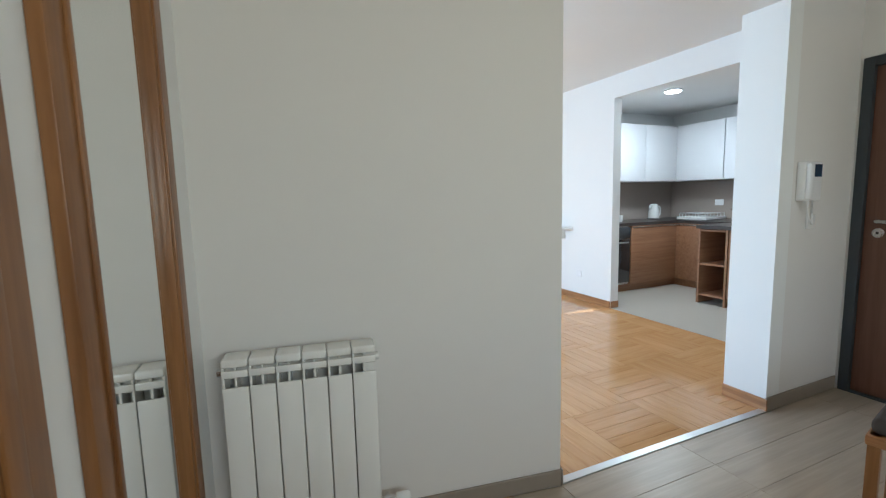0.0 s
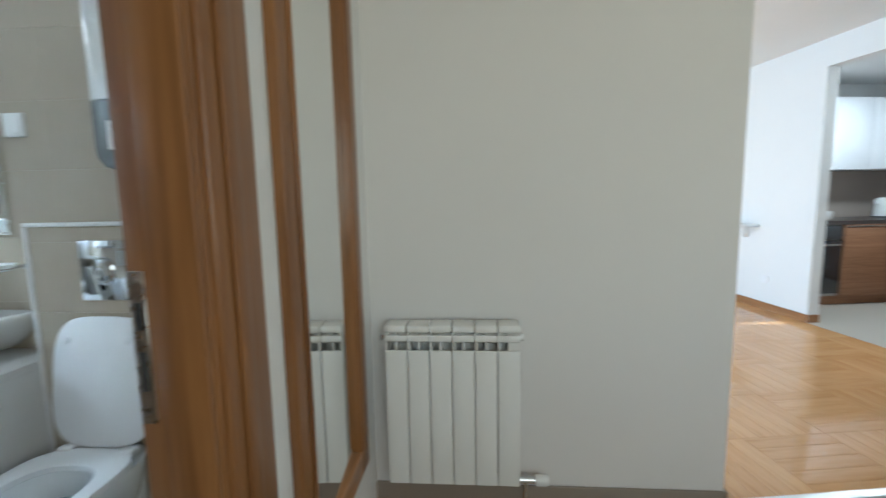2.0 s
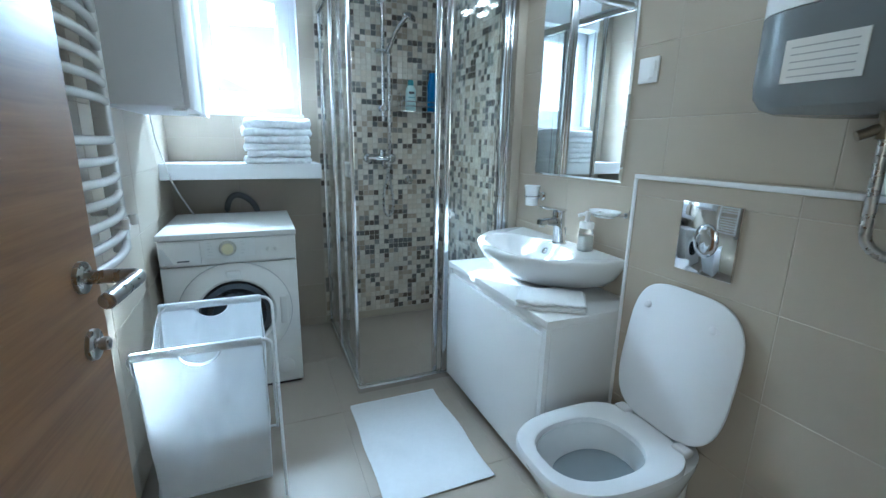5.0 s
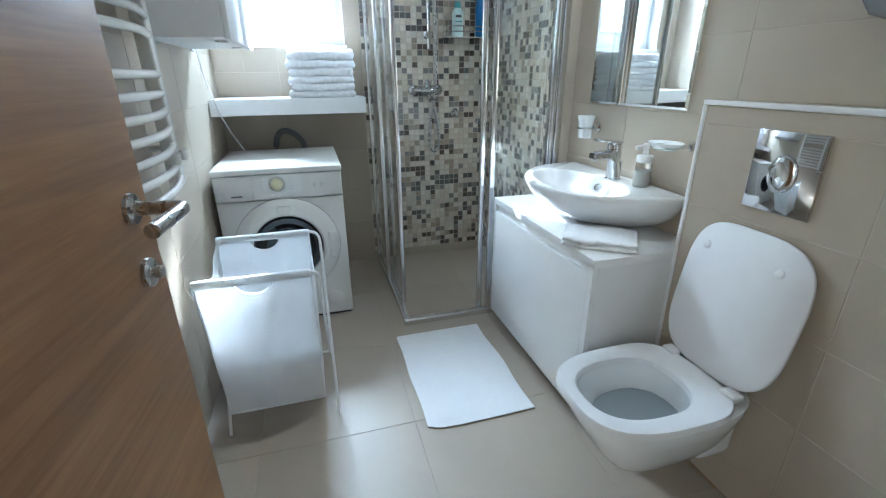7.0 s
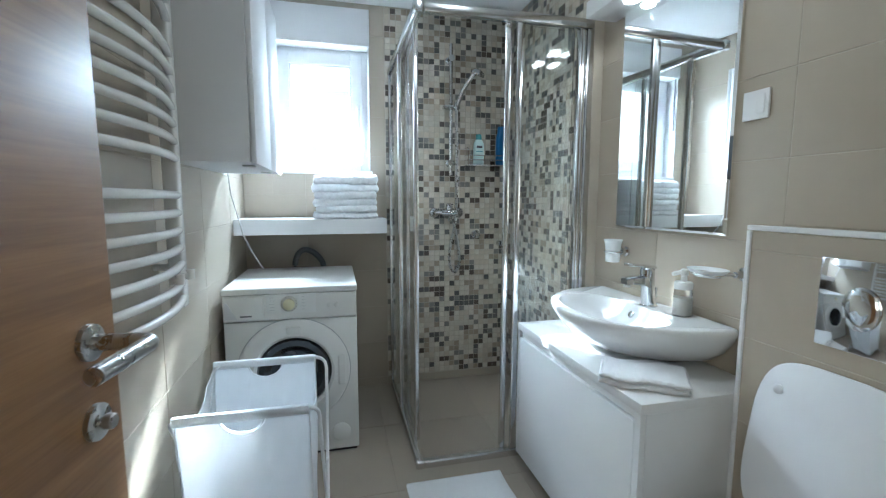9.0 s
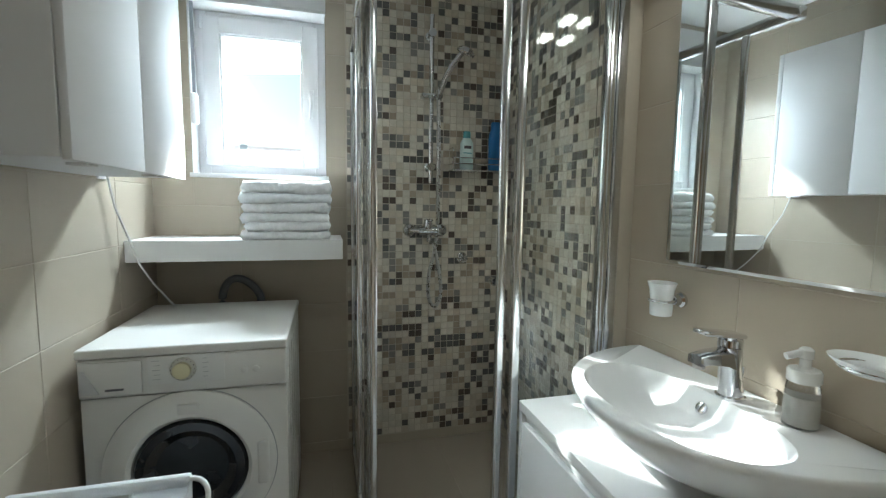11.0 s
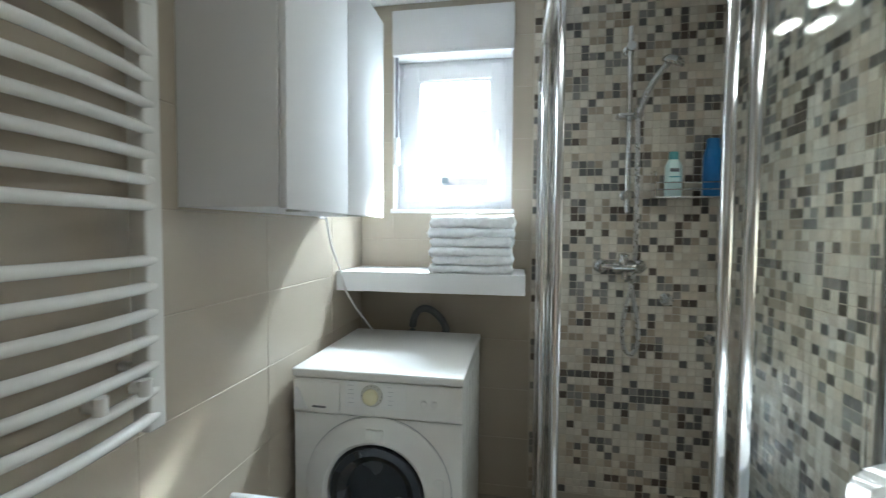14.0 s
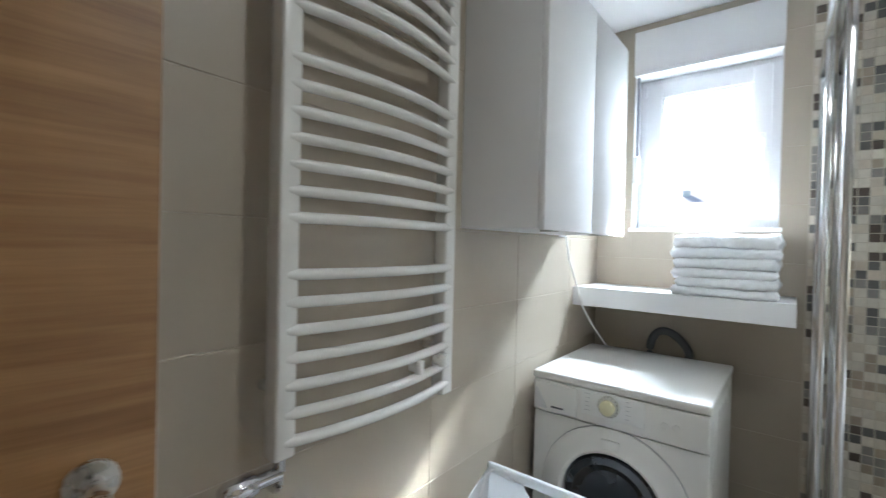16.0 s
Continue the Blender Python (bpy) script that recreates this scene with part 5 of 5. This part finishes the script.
# ---- bathroom ceiling lamp (seen in the mirror and the glass) ----
cl = thing("ceiling_downlight", "round recessed ceiling downlight, lit", "ceiling light", "bathroom downlights")
part("rim", lathe([(0.050, 0), (0.052, -0.004), (0.040, -0.006), (0.038, -0.002)], 32, 1.62, 1.35, ZC), SATIN_WHITE, cl)
part("diffuser", lathe([(0.0, -0.0035), (0.038, -0.0035), (0.038, -0.001)], 32, 1.62, 1.35, ZC), LAMP_ON, cl)
spot_lamp("bath_light", (1.62, 1.35, ZC - 0.02), 1.3, 0.08, (1.0, 0.94, 0.85))


# ---- hall things ----
def hall_radiator():
    r = thing("hall_radiator", "white six-section aluminium radiator on the hall wall", "radiator")
    x0, w, z0, z1 = 3.128, 0.0843, 0.12, 0.780
    yb, yf = HY - 0.035, HY - 0.125
    for k in range(6):
        a = x0 + k * w
        s = part("section", box(a + 0.0015, a + w - 0.0015, yf, yf + 0.012, z0 + 0.03, z1 - 0.095, 0.004), RAD_WHITE, r)
        part("top_cap", box(a + 0.001, a + w - 0.001, yf + 0.002, yb, z1 - 0.028, z1, 0.008, 3), RAD_WHITE, s)
        part("vent_lip", box(a + 0.001, a + w - 0.001, yf - 0.001, yf + 0.010, z1 - 0.060, z1 - 0.036, 0.004), RAD_WHITE, s)
        part("web", box(a + w / 2 - 0.004, a + w / 2 + 0.004, yf + 0.010, yb, z0 + 0.03, z1 - 0.02, 0.002, 1), RAD_WHITE, s)
        part("web", box(a + 0.002, a + 0.010, yf + 0.004, yb, z0 + 0.03, z1 - 0.026, 0.002, 1), RAD_WHITE, s)
        part("back_plate", box(a + 0.002, a + w - 0.002, yb - 0.010, yb, z0 + 0.03, z1 - 0.04), RAD_WHITE, s)
        for z in (z0, z1 - 0.085):
            part("header", tube([(a, (yf + yb) / 2, z + 0.03), (a + w, (yf + yb) / 2, z + 0.03)], 0.022, 14), RAD_WHITE, s)
    xe = x0 + 6 * w
    part("plug", tube([(x0 - 0.018, (yf + yb) / 2, z1 - 0.055), (x0, (yf + yb) / 2, z1 - 0.055)], 0.014, 12), CHROME, r)
    part("plug", tube([(xe, (yf + yb) / 2, z1 - 0.055), (xe + 0.014, (yf + yb) / 2, z1 - 0.055)], 0.014, 12), RAD_WHITE, r)
    v = part("valve", tube([(xe, (yf + yb) / 2, z0 + 0.03), (xe + 0.06, (yf + yb) / 2, z0 + 0.03)], 0.013, 12), CHROME, r, "chrome valve")
    part("valve_head", turned(lathe([(0.018, 0), (0.022, 0.006), (0.022, 0.045), (0.018, 0.052)], 20), pose(xe + 0.06, (yf + yb) / 2, z0 + 0.03, 0, 90, 0)), ENAMEL, v, "white valve head")
    part("pipe", tube(arc([(xe + 0.03, (yf + yb) / 2, z0 + 0.03), (xe + 0.03, HY - 0.03, z0 + 0.03), (xe + 0.03, HY - 0.03, 0.0)], 5, 0.02), 0.008, 10), CHROME, v)
    for x in (x0 + 0.12, xe - 0.12):
        part("bracket", boxes((x - 0.01, x + 0.01, yb - 0.004, HY - 0.001, z1 - 0.08, z1 - 0.06)), RAD_WHITE, r)


hall_radiator()


def hall_mirror():
    m = thing("hall_mirror", "tall mirror in a varnished pine frame on the hall wall", "mirror")
    y0, y1, z0, z1, w = 1.465, 2.04, 0.30, 2.08, 0.085
    xa, xb = XH + 0.001, XH + 0.028
    yc = (y0 + y1) / 2
    part("mirror_glass", turned(box(-0.002, 0.002, y0 + 0.05 - yc, y1 - 0.05 - yc, z0 + 0.05, z1 - 0.05), pose(XH + 0.014, yc, 0, 0, 0, 2.4)), MIRROR, m, smooth=False)
    for a, b in ((y0, y0 + w), (y1 - w, y1)):
        s = part("stile", box(xa, xb, a, b, z0, z1, 0.004), PINE, m)
        inner = b if a == y0 else a
        part("bead", box(xb - 0.004, xb + 0.006, inner - 0.026, inner - 0.010, z0 + w, z1 - w, 0.003) if a == y0 else box(xb - 0.004, xb + 0.006, inner + 0.010, inner + 0.026, z0 + w, z1 - w, 0.003), PINE, s)
    for a, b in ((z0, z0 + w), (z1 - w, z1)):
        part("rail", box(xa, xb, y0 + w, y1 - w, a, b, 0.004), PINE_Y, m)


hall_mirror()


def far_thing(name, label, category, group=""):
    t = thing(name, label, category, group)
    t.matrix_world = FAR
    return t


def entry_door():
    d = far_thing("door_2", "brown steel entry door in a dark frame, closed", "door")
    d["kind"] = "structure"
    d.matrix_world = FAR @ pose(-0.07, 0.08, 0)
    part("leaf", box(2.315, 2.36, -0.985, -0.155, 0.012, 2.0, 0.003), ENTRY_DOOR, d)
    part("frame_upright", box(2.285, 2.34, -0.155, -0.10, 0.0, 2.055, 0.004), STEEL_FRAME, d)
    part("frame_upright", box(2.285, 2.34, -1.05, -0.985, 0.0, 2.055, 0.004), STEEL_FRAME, d)
    part("frame_head", box(2.285, 2.34, -0.985, -0.155, 2.0, 2.055, 0.004), STEEL_FRAME, d)
    part("threshold", box(2.285, 2.34, -0.985, -0.155, 0.0, 0.014, 0.003), STEEL_FRAME, d)
    e = part("lock_rose", turned(lathe([(0.028, 0), (0.028, 0.008), (0.02, 0.012)], 24), pose(2.315, -0.225, 1.02, 0, -90, 0)), STEEL, d)
    part("lever", tube(arc([(2.315, -0.225, 1.09), (2.26, -0.225, 1.09), (2.26, -0.35, 1.09)], 5, 0.02), 0.010, 12), STEEL, d)
    # keyhole's inner shade put on the rose as a black block
    part("keyhole_shade", box(2.3015, 2.3030, -0.231, -0.219, 1.012, 1.028), RUBBER, e)


entry_door()


def intercom():
    i = far_thing("intercom", "white wall intercom with a small dark screen", "intercom")
    part("case", box(1.70, 1.87, -0.045, -0.001, 1.215, 1.435, 0.008, 3), PVC, i)
    part("handset", box(1.705, 1.75, -0.068, -0.045, 1.225, 1.425, 0.008, 3), PVC, i)
    part("screen", box(1.770, 1.858, -0.0475, -0.045, 1.350, 1.420), mat("dark_blue_screen", (0.02, 0.05, 0.10), 0.15), i)
    part("cord", tube([(1.73, -0.05, 1.22), (1.76, -0.04, 1.12), (1.82, -0.03, 1.08), (1.86, -0.012, 1.14), (1.85, -0.012, 1.215)], 0.005, 8), PVC, i)
    i.matrix_world = FAR @ pose(-0.05, 0, 0.01)
    part("wall_plate", box(1.82, 1.90, -0.012, -0.001, 1.05, 1.13, 0.003), PVC, i)


intercom()


def stool(at):
    s = thing("hall_chair", "light wooden chair with a dark seat pad", "chair", at=at, turn=20)
    for dx in (-0.19, 0.19):
        for dy in (-0.18, 0.18):
            part("leg", box(dx - 0.018, dx + 0.018, dy - 0.018, dy + 0.018, 0, 0.44, 0.004), PINE, s)
    part("seat", box(-0.215, 0.215, -0.205, 0.205, 0.40, 0.44, 0.01), PINE_Y, s)
    part("seat_pad", box(-0.205, 0.205, -0.195, 0.195, 0.44, 0.50, 0.025, 4), mat("dark_brown_upholstery", (0.05, 0.04, 0.035), 0.8, grain=0.4), s, "dark padded seat")


stool((5.53, 1.50, 0))


# ---- kitchen ----
def kitchen():
    def unit(name, x0, x1, y0, y1, z0, z1, face, material, label, doors=1, handle=True):
        u = far_thing(name, label, "cabinet", "kitchen cabinets")
        part("body", box(x0, x1, y0, y1, z0, z1), material, u)
        n = doors
        for k in range(n):
            if face == "y":
                a, b = x0 + (x1 - x0) * k / n + 0.002, x0 + (x1 - x0) * (k + 1) / n - 0.002
                dr = part("door", box(a, b, y0 - 0.020, y0 - 0.001, z0 + 0.003, z1 - 0.003, 0.002), material, u)
                if handle:
                    part("handle", box(a + 0.02, b - 0.02, y0 - 0.026, y0 - 0.020, z1 - 0.03, z1 - 0.012, 0.002), STEEL, dr)
            else:
                a, b = y0 + (y1 - y0) * k / n + 0.002, y0 + (y1 - y0) * (k + 1) / n - 0.002
                dr = part("door", box(x0 - 0.020, x0 - 0.001, a, b, z0 + 0.003, z1 - 0.003, 0.002), material, u)
                if handle:
                    part("handle", box(x0 - 0.026, x0 - 0.020, a + 0.02, b - 0.02, z1 - 0.03, z1 - 0.012, 0.002), STEEL, dr)
        return u
    unit("base_cabinet", 3.36, 4.20, 2.76, 3.34, 0.10, 0.87, "y", KITCHEN_WOOD, "walnut-look base cabinet beside the oven", 1)
    unit("base_cabinet", 4.22, 4.82, 2.05, 2.76, 0.10, 0.87, "x", KITCHEN_WOOD, "walnut-look base cabinet under the sink", 2)
    o = far_thing("oven", "black built-in oven under the worktop", "oven")
    part("body", box(2.76, 3.35, 2.77, 3.34, 0.10, 0.87), STEEL, o)
    part("door", box(2.765, 3.345, 2.745, 2.768, 0.13, 0.70, 0.003), DARK_GLASS, o)
    part("control_strip", box(2.765, 3.345, 2.745, 2.768, 0.71, 0.86, 0.003), DARK, o)
    part("handle", tube([(2.82, 2.72, 0.66), (3.29, 2.72, 0.66)], 0.010, 10), STEEL, o)
    s = far_thing("open_shelf_unit", "walnut-look open shelf unit at the end of the kitchen", "shelf unit")
    for y in (1.94, 1.62):
        part("side", box(3.56, 4.10, y - 0.012, y + 0.012, 0.0, 0.87, 0.002), KITCHEN_WOOD, s)
    for z in (0.10, 0.46, 0.85):
        part("shelf", box(3.57, 4.10, 1.63, 1.93, z - 0.01, z + 0.01, 0.001, 1), KITCHEN_WOOD, s)
    part("back", boxes((4.09, 4.10, 1.632, 1.928, 0.1, 0.85)), KITCHEN_WOOD, s)
    dr = far_thing("drawer_cabinet", "walnut-look drawer cabinet with steel handles", "cabinet", "kitchen cabinets")
    part("body", box(3.58, 4.10, 1.0, 1.60, 0.10, 0.87), KITCHEN_WOOD, dr)
    for z0, z1 in ((0.11, 0.48), (0.49, 0.86)):
        d = part("drawer_front", box(3.56, 3.579, 1.005, 1.595, z0, z1, 0.002), KITCHEN_WOOD, dr)
        part("handle", box(3.552, 3.560, 1.05, 1.55, z1 - 0.035, z1 - 0.012, 0.002), STEEL, d)
    p = far_thing("kitchen_plinth", "walnut-look plinth below the cabinets", "plinth")
    for span in ((2.76, 4.26, 2.80, 2.815, 0.0, 0.10), (4.26, 4.275, 2.0, 2.80, 0.0, 0.10), (3.60, 3.615, 1.0, 1.60, 0.0, 0.10)):
        part("board", boxes(span), KITCHEN_WOOD, p)
    w = far_thing("worktop", "dark L-shaped kitchen worktop", "worktop")
    part("slab", boxes((2.74, 4.82, 2.74, 3.34, 0.87, 0.91), (4.20, 4.82, 1.0, 2.74, 0.87, 0.91), (3.54, 4.20, 1.0, 1.97, 0.87, 0.91)), WORKTOP, w)
    sp = far_thing("splashback", "plain taupe splashback above the worktop", "splashback")
    part("panel", boxes((2.70, 4.815, 3.33, 3.338, 0.91, 1.45), (4.808, 4.818, 1.0, 3.33, 0.91, 1.45)), BEIGE_SPLASH, sp)
    unit("upper_cabinet", 2.72, 3.24, 3.00, 3.34, 1.45, 2.22, "y", GLOSS_WHITE, "white wall cabinet over the worktop", 1, False)
    unit("upper_cabinet", 3.25, 4.46, 3.00, 3.34, 1.45, 2.22, "y", GLOSS_WHITE, "white wall cabinet over the worktop", 2, False)
    unit("upper_cabinet", 4.48, 4.82, 2.30, 3.00, 1.45, 2.22, "x", GLOSS_WHITE, "white wall cabinet over the sink", 1, False)
    unit("upper_cabinet", 4.48, 4.82, 1.75, 2.29, 1.45, 2.22, "x", GLOSS_WHITE, "white wall cabinet over the sink", 1, False)
    e = far_thing("end_shelves", "white open end shelves beside the wall cabinets", "shelves")
    for z in (1.46, 1.72, 2.2):
        part("shelf", box(4.42, 4.82, 1.42, 1.74, z - 0.012, z + 0.012, 0.002), GLOSS_WHITE, e)
    part("upright", box(4.80, 4.82, 1.42, 1.74, 1.45, 2.22), GLOSS_WHITE, e)
    k = far_thing("kettle", "white electric kettle on the worktop", "kettle")
    part("body", lathe([(0.075, 0.0), (0.078, 0.01), (0.070, 0.12), (0.058, 0.20), (0.050, 0.215), (0.02, 0.225)], 28, 4.22, 3.14, 0.912), ENAMEL, k)
    part("handle", tube(arc([(4.28, 3.14, 1.10), (4.35, 3.14, 1.09), (4.35, 3.14, 0.96), (4.29, 3.14, 0.94)], 5, 0.03), 0.010, 10), ENAMEL, k)
    part("spout", box(4.135, 4.165, 3.12, 3.16, 1.06, 1.11, 0.008), ENAMEL, k)
    part("base", lathe([(0.085, 0), (0.085, 0.012), (0.06, 0.015)], 28, 4.22, 3.14, 0.911), DARK, k)
    c = far_thing("coffee_machine", "black and white coffee machine on the worktop", "coffee machine")
    part("base", box(3.17, 3.32, 2.95, 3.17, 0.911, 0.95, 0.006), DARK, c)
    part("tower", box(3.17, 3.32, 3.09, 3.19, 0.95, 1.20, 0.012, 3), DARK, c)
    part("head", box(3.17, 3.32, 2.94, 3.17, 1.13, 1.22, 0.02, 3), DARK, c)
    part("cup", lathe([(0.03, 0), (0.036, 0.02), (0.04, 0.09), (0.036, 0.09), (0.02, 0.02)], 20, 3.40, 2.98, 0.911), ENAMEL, c)
    d = far_thing("dish_rack", "white dish rack beside the sink", "dish rack")
    part("tray", box(4.34, 4.76, 2.42, 2.86, 0.912, 0.955, 0.01), ENAMEL, d)
    for i in range(9):
        part("rib", tube([(4.36, 2.44 + i * 0.048, 0.955), (4.36, 2.44 + i * 0.048, 1.0), (4.74, 2.44 + i * 0.048, 1.0), (4.74, 2.44 + i * 0.048, 0.955)], 0.004, 6), ENAMEL, d)
    t = far_thing("kitchen_tap", "chrome swivel kitchen tap", "tap")
    part("spout", tube(arc([(4.70, 2.20, 0.911), (4.70, 2.20, 1.08), (4.52, 2.20, 1.06)], 6, 0.05), 0.013, 12), CHROME, t)
    part("lever", tube([(4.70, 2.17, 1.0), (4.68, 2.10, 1.05)], 0.008, 10), CHROME, t)
    so = far_thing("wall_socket", "white double wall socket on the splashback", "socket")
    part("plate", box(4.798, 4.807, 2.50, 2.62, 1.10, 1.18, 0.003), PVC, so)
    so2 = far_thing("wall_socket", "white wall socket near the living room floor", "socket")
    part("plate", box(2.490, 2.499, 2.70, 2.78, 0.28, 0.36, 0.003), PVC, so2)
    l = far_thing("kitchen_ceiling_light", "round flush kitchen ceiling light, lit", "ceiling light")
    part("rim", lathe([(0.092, 0), (0.095, -0.015), (0.085, -0.02)], 36, 3.27, 2.12, 2.44), SATIN_WHITE, l)
    part("diffuser", lathe([(0.085, -0.018), (0.080, -0.026), (0.0, -0.030)], 36, 3.27, 2.12, 2.44), LAMP_ON, l)
    lamp = spot_lamp("kitchen_light", (0, 0, 0), 9, 0.22, (1.0, 0.95, 0.86))
    lamp.matrix_world = FAR @ pose(3.27, 2.12, 2.40)
    sh = far_thing("console_shelf", "slim white shelf on the living room wall", "shelf")
    part("board", box(2.32, 2.498, 2.86, 3.30, 0.86, 0.89, 0.004), SATIN_WHITE, sh)
    part("bracket", box(2.44, 2.498, 3.0, 3.03, 0.74, 0.86, 0.004), SATIN_WHITE, sh)


kitchen()


# ---- pieces: tiles, mosaic, parquet ----
TW, TH, TZ = 0.50, 0.2465, 0.1445
tile_wall(wall_left, 180, YL, 0.0, XD, 0.0, ZC, 0.37, TZ, TW, TH)
tile_wall(wall_right, 0, YR, 1.0, BOX_X, 0.0, ZC, 0.42, TZ, TW, TH)
tile_wall(wall_right, 0, YR, BOX_X, XD, BOX_Z, ZC, 0.42, TZ, TW, TH)
tile_wall(wall_box, 0, BOX_Y, BOX_X, XD, 0.0, BOX_Z - 0.011, 2.424, 0.136, TW, TH)
tile_wall(wall_window, 90, XB, YL, 1.168, 0.0, ZC, 1.168, TZ - 0.09, TW, TH, holes=[(WY0, WY1, WZ0 - 0.014, ZC)])
tile_flat(wall_box, "ledge_tile", BOX_X, XD, BOX_Y + 0.002, YR, BOX_Z, 0.42, BOX_Y, TW, 0.3, TILE)
tile_wall(wall_door, -90, XD, DY1 + 0.128, YR, 0.0, ZC, YR, TZ, TW, TH)
tile_flat(bath_floor, "floor_tile", 0.0, XH - 0.02, YL, YR, 0.0, 1.13, 1.65 - 0.57 * 3, 0.57, 0.57, FLOOR_TILE)
for dx, y0, y1 in ((0, 1.168, YS),):
    tile_piece("plinth_tile", y1 - y0, 0.052, T, TILE, pose(XB, y0, 0.0, 0, 0, 90), wall_window)

TONES = ((0.60, 0.555, 0.475), (0.54, 0.475, 0.385), (0.35, 0.285, 0.215), (0.23, 0.218, 0.20), (0.115, 0.110, 0.105), (0.098, 0.076, 0.060))
WEIGHTS = (42, 20, 10, 9, 11, 8)
P = 0.0358


def mosaic_rng(seed, cols, rows):
    rng = random.Random(seed)
    grid = [[rng.choices(range(6), WEIGHTS)[0] for _ in range(rows)] for _ in range(cols)]
    # the sheets are laid so that equal tones often meet in twos and threes
    for c in range(cols):
        for r in range(rows):
            near = [grid[c - 1][r] if c else None, grid[c][r - 1] if r else None]
            pick = near[0] if rng.random() < 0.5 else near[1]
            if pick is not None and rng.random() < 0.19:
                grid[c][r] = pick
    return grid


def mosaic_rest(name, parent, cells, place):
    """The joined tiles of one mosaic wall; place(u, z, depth) gives a point of the wall."""
    verts, faces, tones = [], [], []
    g, e = 0.0011, 0.0010
    for c, r, tone in cells:
        u0, u1, z0, z1 = c * P + g, (c + 1) * P - g, r * P + g, (r + 1) * P - g
        n = len(verts)
        verts += [place(u0, z0, -0.004), place(u1, z0, -0.004), place(u1, z1, -0.004), place(u0, z1, -0.004)]
        verts += [place(u0 + e, z0 + e, 0), place(u1 - e, z0 + e, 0), place(u1 - e, z1 - e, 0), place(u0 + e, z1 - e, 0)]
        faces.append((n + 4, n + 5, n + 6, n + 7))
        faces += [(n + k, n + (k + 1) % 4, n + 4 + (k + 1) % 4, n + 4 + k) for k in range(4)]
        tones += [tone] * 8
    me = bpy.data.meshes.new(name)
    me.from_pydata(verts, [], faces)
    col = me.color_attributes.new("tone", "FLOAT_COLOR", "POINT")
    rng = random.Random(5)
    flat = []
    for i in range(0, len(tones), 8):
        k = rng.uniform(0.9, 1.1)
        flat += [v for _ in range(8) for v in (*[a * k for a in TONES[tones[i]]], 1.0)]
    col.data.foreach_set("color", flat)
    me.materials.append(MOSAIC)
    me.update()
    ob = new(name, me)
    ob.parent = parent
    return tagged(ob, "glazed mosaic tiles in cream, grey and brown", "", "", "stuff")


MOSAIC_TILES = {}


def mosaic_tile(tone):
    if tone not in MOSAIC_TILES:
        ob = mosaic_rest("mosaic_tile", None, [(0, 0, tone)], lambda u, z, d: (d, u, z))
        MOSAIC_TILES[tone] = ob.data
        bpy.data.objects.remove(ob)
    return MOSAIC_TILES[tone]


ROWS_M, COLS_B, COLS_R = 67, 24, 27
Y_M, Z_M = YS - COLS_B * P, 0.055
back = mosaic_rng(21, COLS_B, ROWS_M)
side = mosaic_rng(33, COLS_R, ROWS_M)
singles = []
rest = []
for c in range(COLS_B):
    for r in range(ROWS_M):
        (singles if 7 <= c < 21 and 14 <= r < 34 else rest).append((c, r, back[c][r]))
mosaic_rest("mosaic_field", wall_window, rest, lambda u, z, d: (XB + d, Y_M + u, Z_M + z))
for c, r, tone in singles:
    ob = new("mosaic_tile", mosaic_tile(tone))
    ob.parent = wall_window
    ob.location = (XB, Y_M + c * P, Z_M + r * P)
mosaic_rest("mosaic_field", wall_right, [(c, r, side[c][r]) for c in range(COLS_R) for r in range(ROWS_M)], lambda u, z, d: (u, YS - d, Z_M + z))

# hall tiles, parquet
tile_flat(hall_floor, "plank_tile", XH - 0.02, PIV[0] + 0.60, -0.8, 2.24, -0.003, XH - 0.5, 0.04, 1.2, 0.2, PLANK_TILE, 0.0007, 0.005)
entry_floor = far_structure("floor_entry", boxes((0.0, 2.3, -3.0, 0.0, -0.10, -0.0025)), FLOOR_GROUT, "entry floor under grey wood-look tiles")
tile_flat(entry_floor, "plank_tile", 0.0, 2.3, -3.0, -0.012, 0.0, -0.45, -0.012, 1.2, 0.2, PLANK_TILE, 0.0008, 0.0025)
rng = random.Random(12)
L, N = 0.45, 5
for i in range(-1, 6):
    for j in range(0, 8):
        for k in range(N):
            w = L / N
            if (i + j) % 2:
                u0, v0, du, dv, tr = i * L, j * L + k * w, L, w, 0
            else:
                u0, v0, du, dv, tr = i * L + k * w, j * L, w, L, 90
            u1, v1 = min(u0 + du, 2.49), min(v0 + dv, 4.39)
            u0, v0 = u0, max(v0, 0.03)
            if u1 - u0 < 0.01 or v1 - v0 < 0.01:
                continue
            a, b = u1 - u0 - 0.0012, v1 - v0 - 0.0012
            if tr == 0:
                m = Matrix(((1, 0, 0, u0), (0, 0, 1, v0), (0, -1, 0, 0.0), (0, 0, 0, 1)))
                tile_piece("parquet_strip", a, b, 0.010, PARQUET, m, lr_floor)
            else:
                m = Matrix(((0, 0, -1, u0 + a), (1, 0, 0, v0), (0, -1, 0, 0.0), (0, 0, 0, 1)))
                tile_piece("parquet_strip", b, a, 0.010, PARQUET, m, lr_floor)
rest_p = structure("floor_parquet_far", boxes((-2.4, -0.45, 0.03, 4.4, -0.010, 0.0), (-0.45, 2.5, 3.6, 4.4, -0.010, 0.0)), PARQUET, "oak parquet in the far part of the living room")
rest_p.matrix_world = FAR
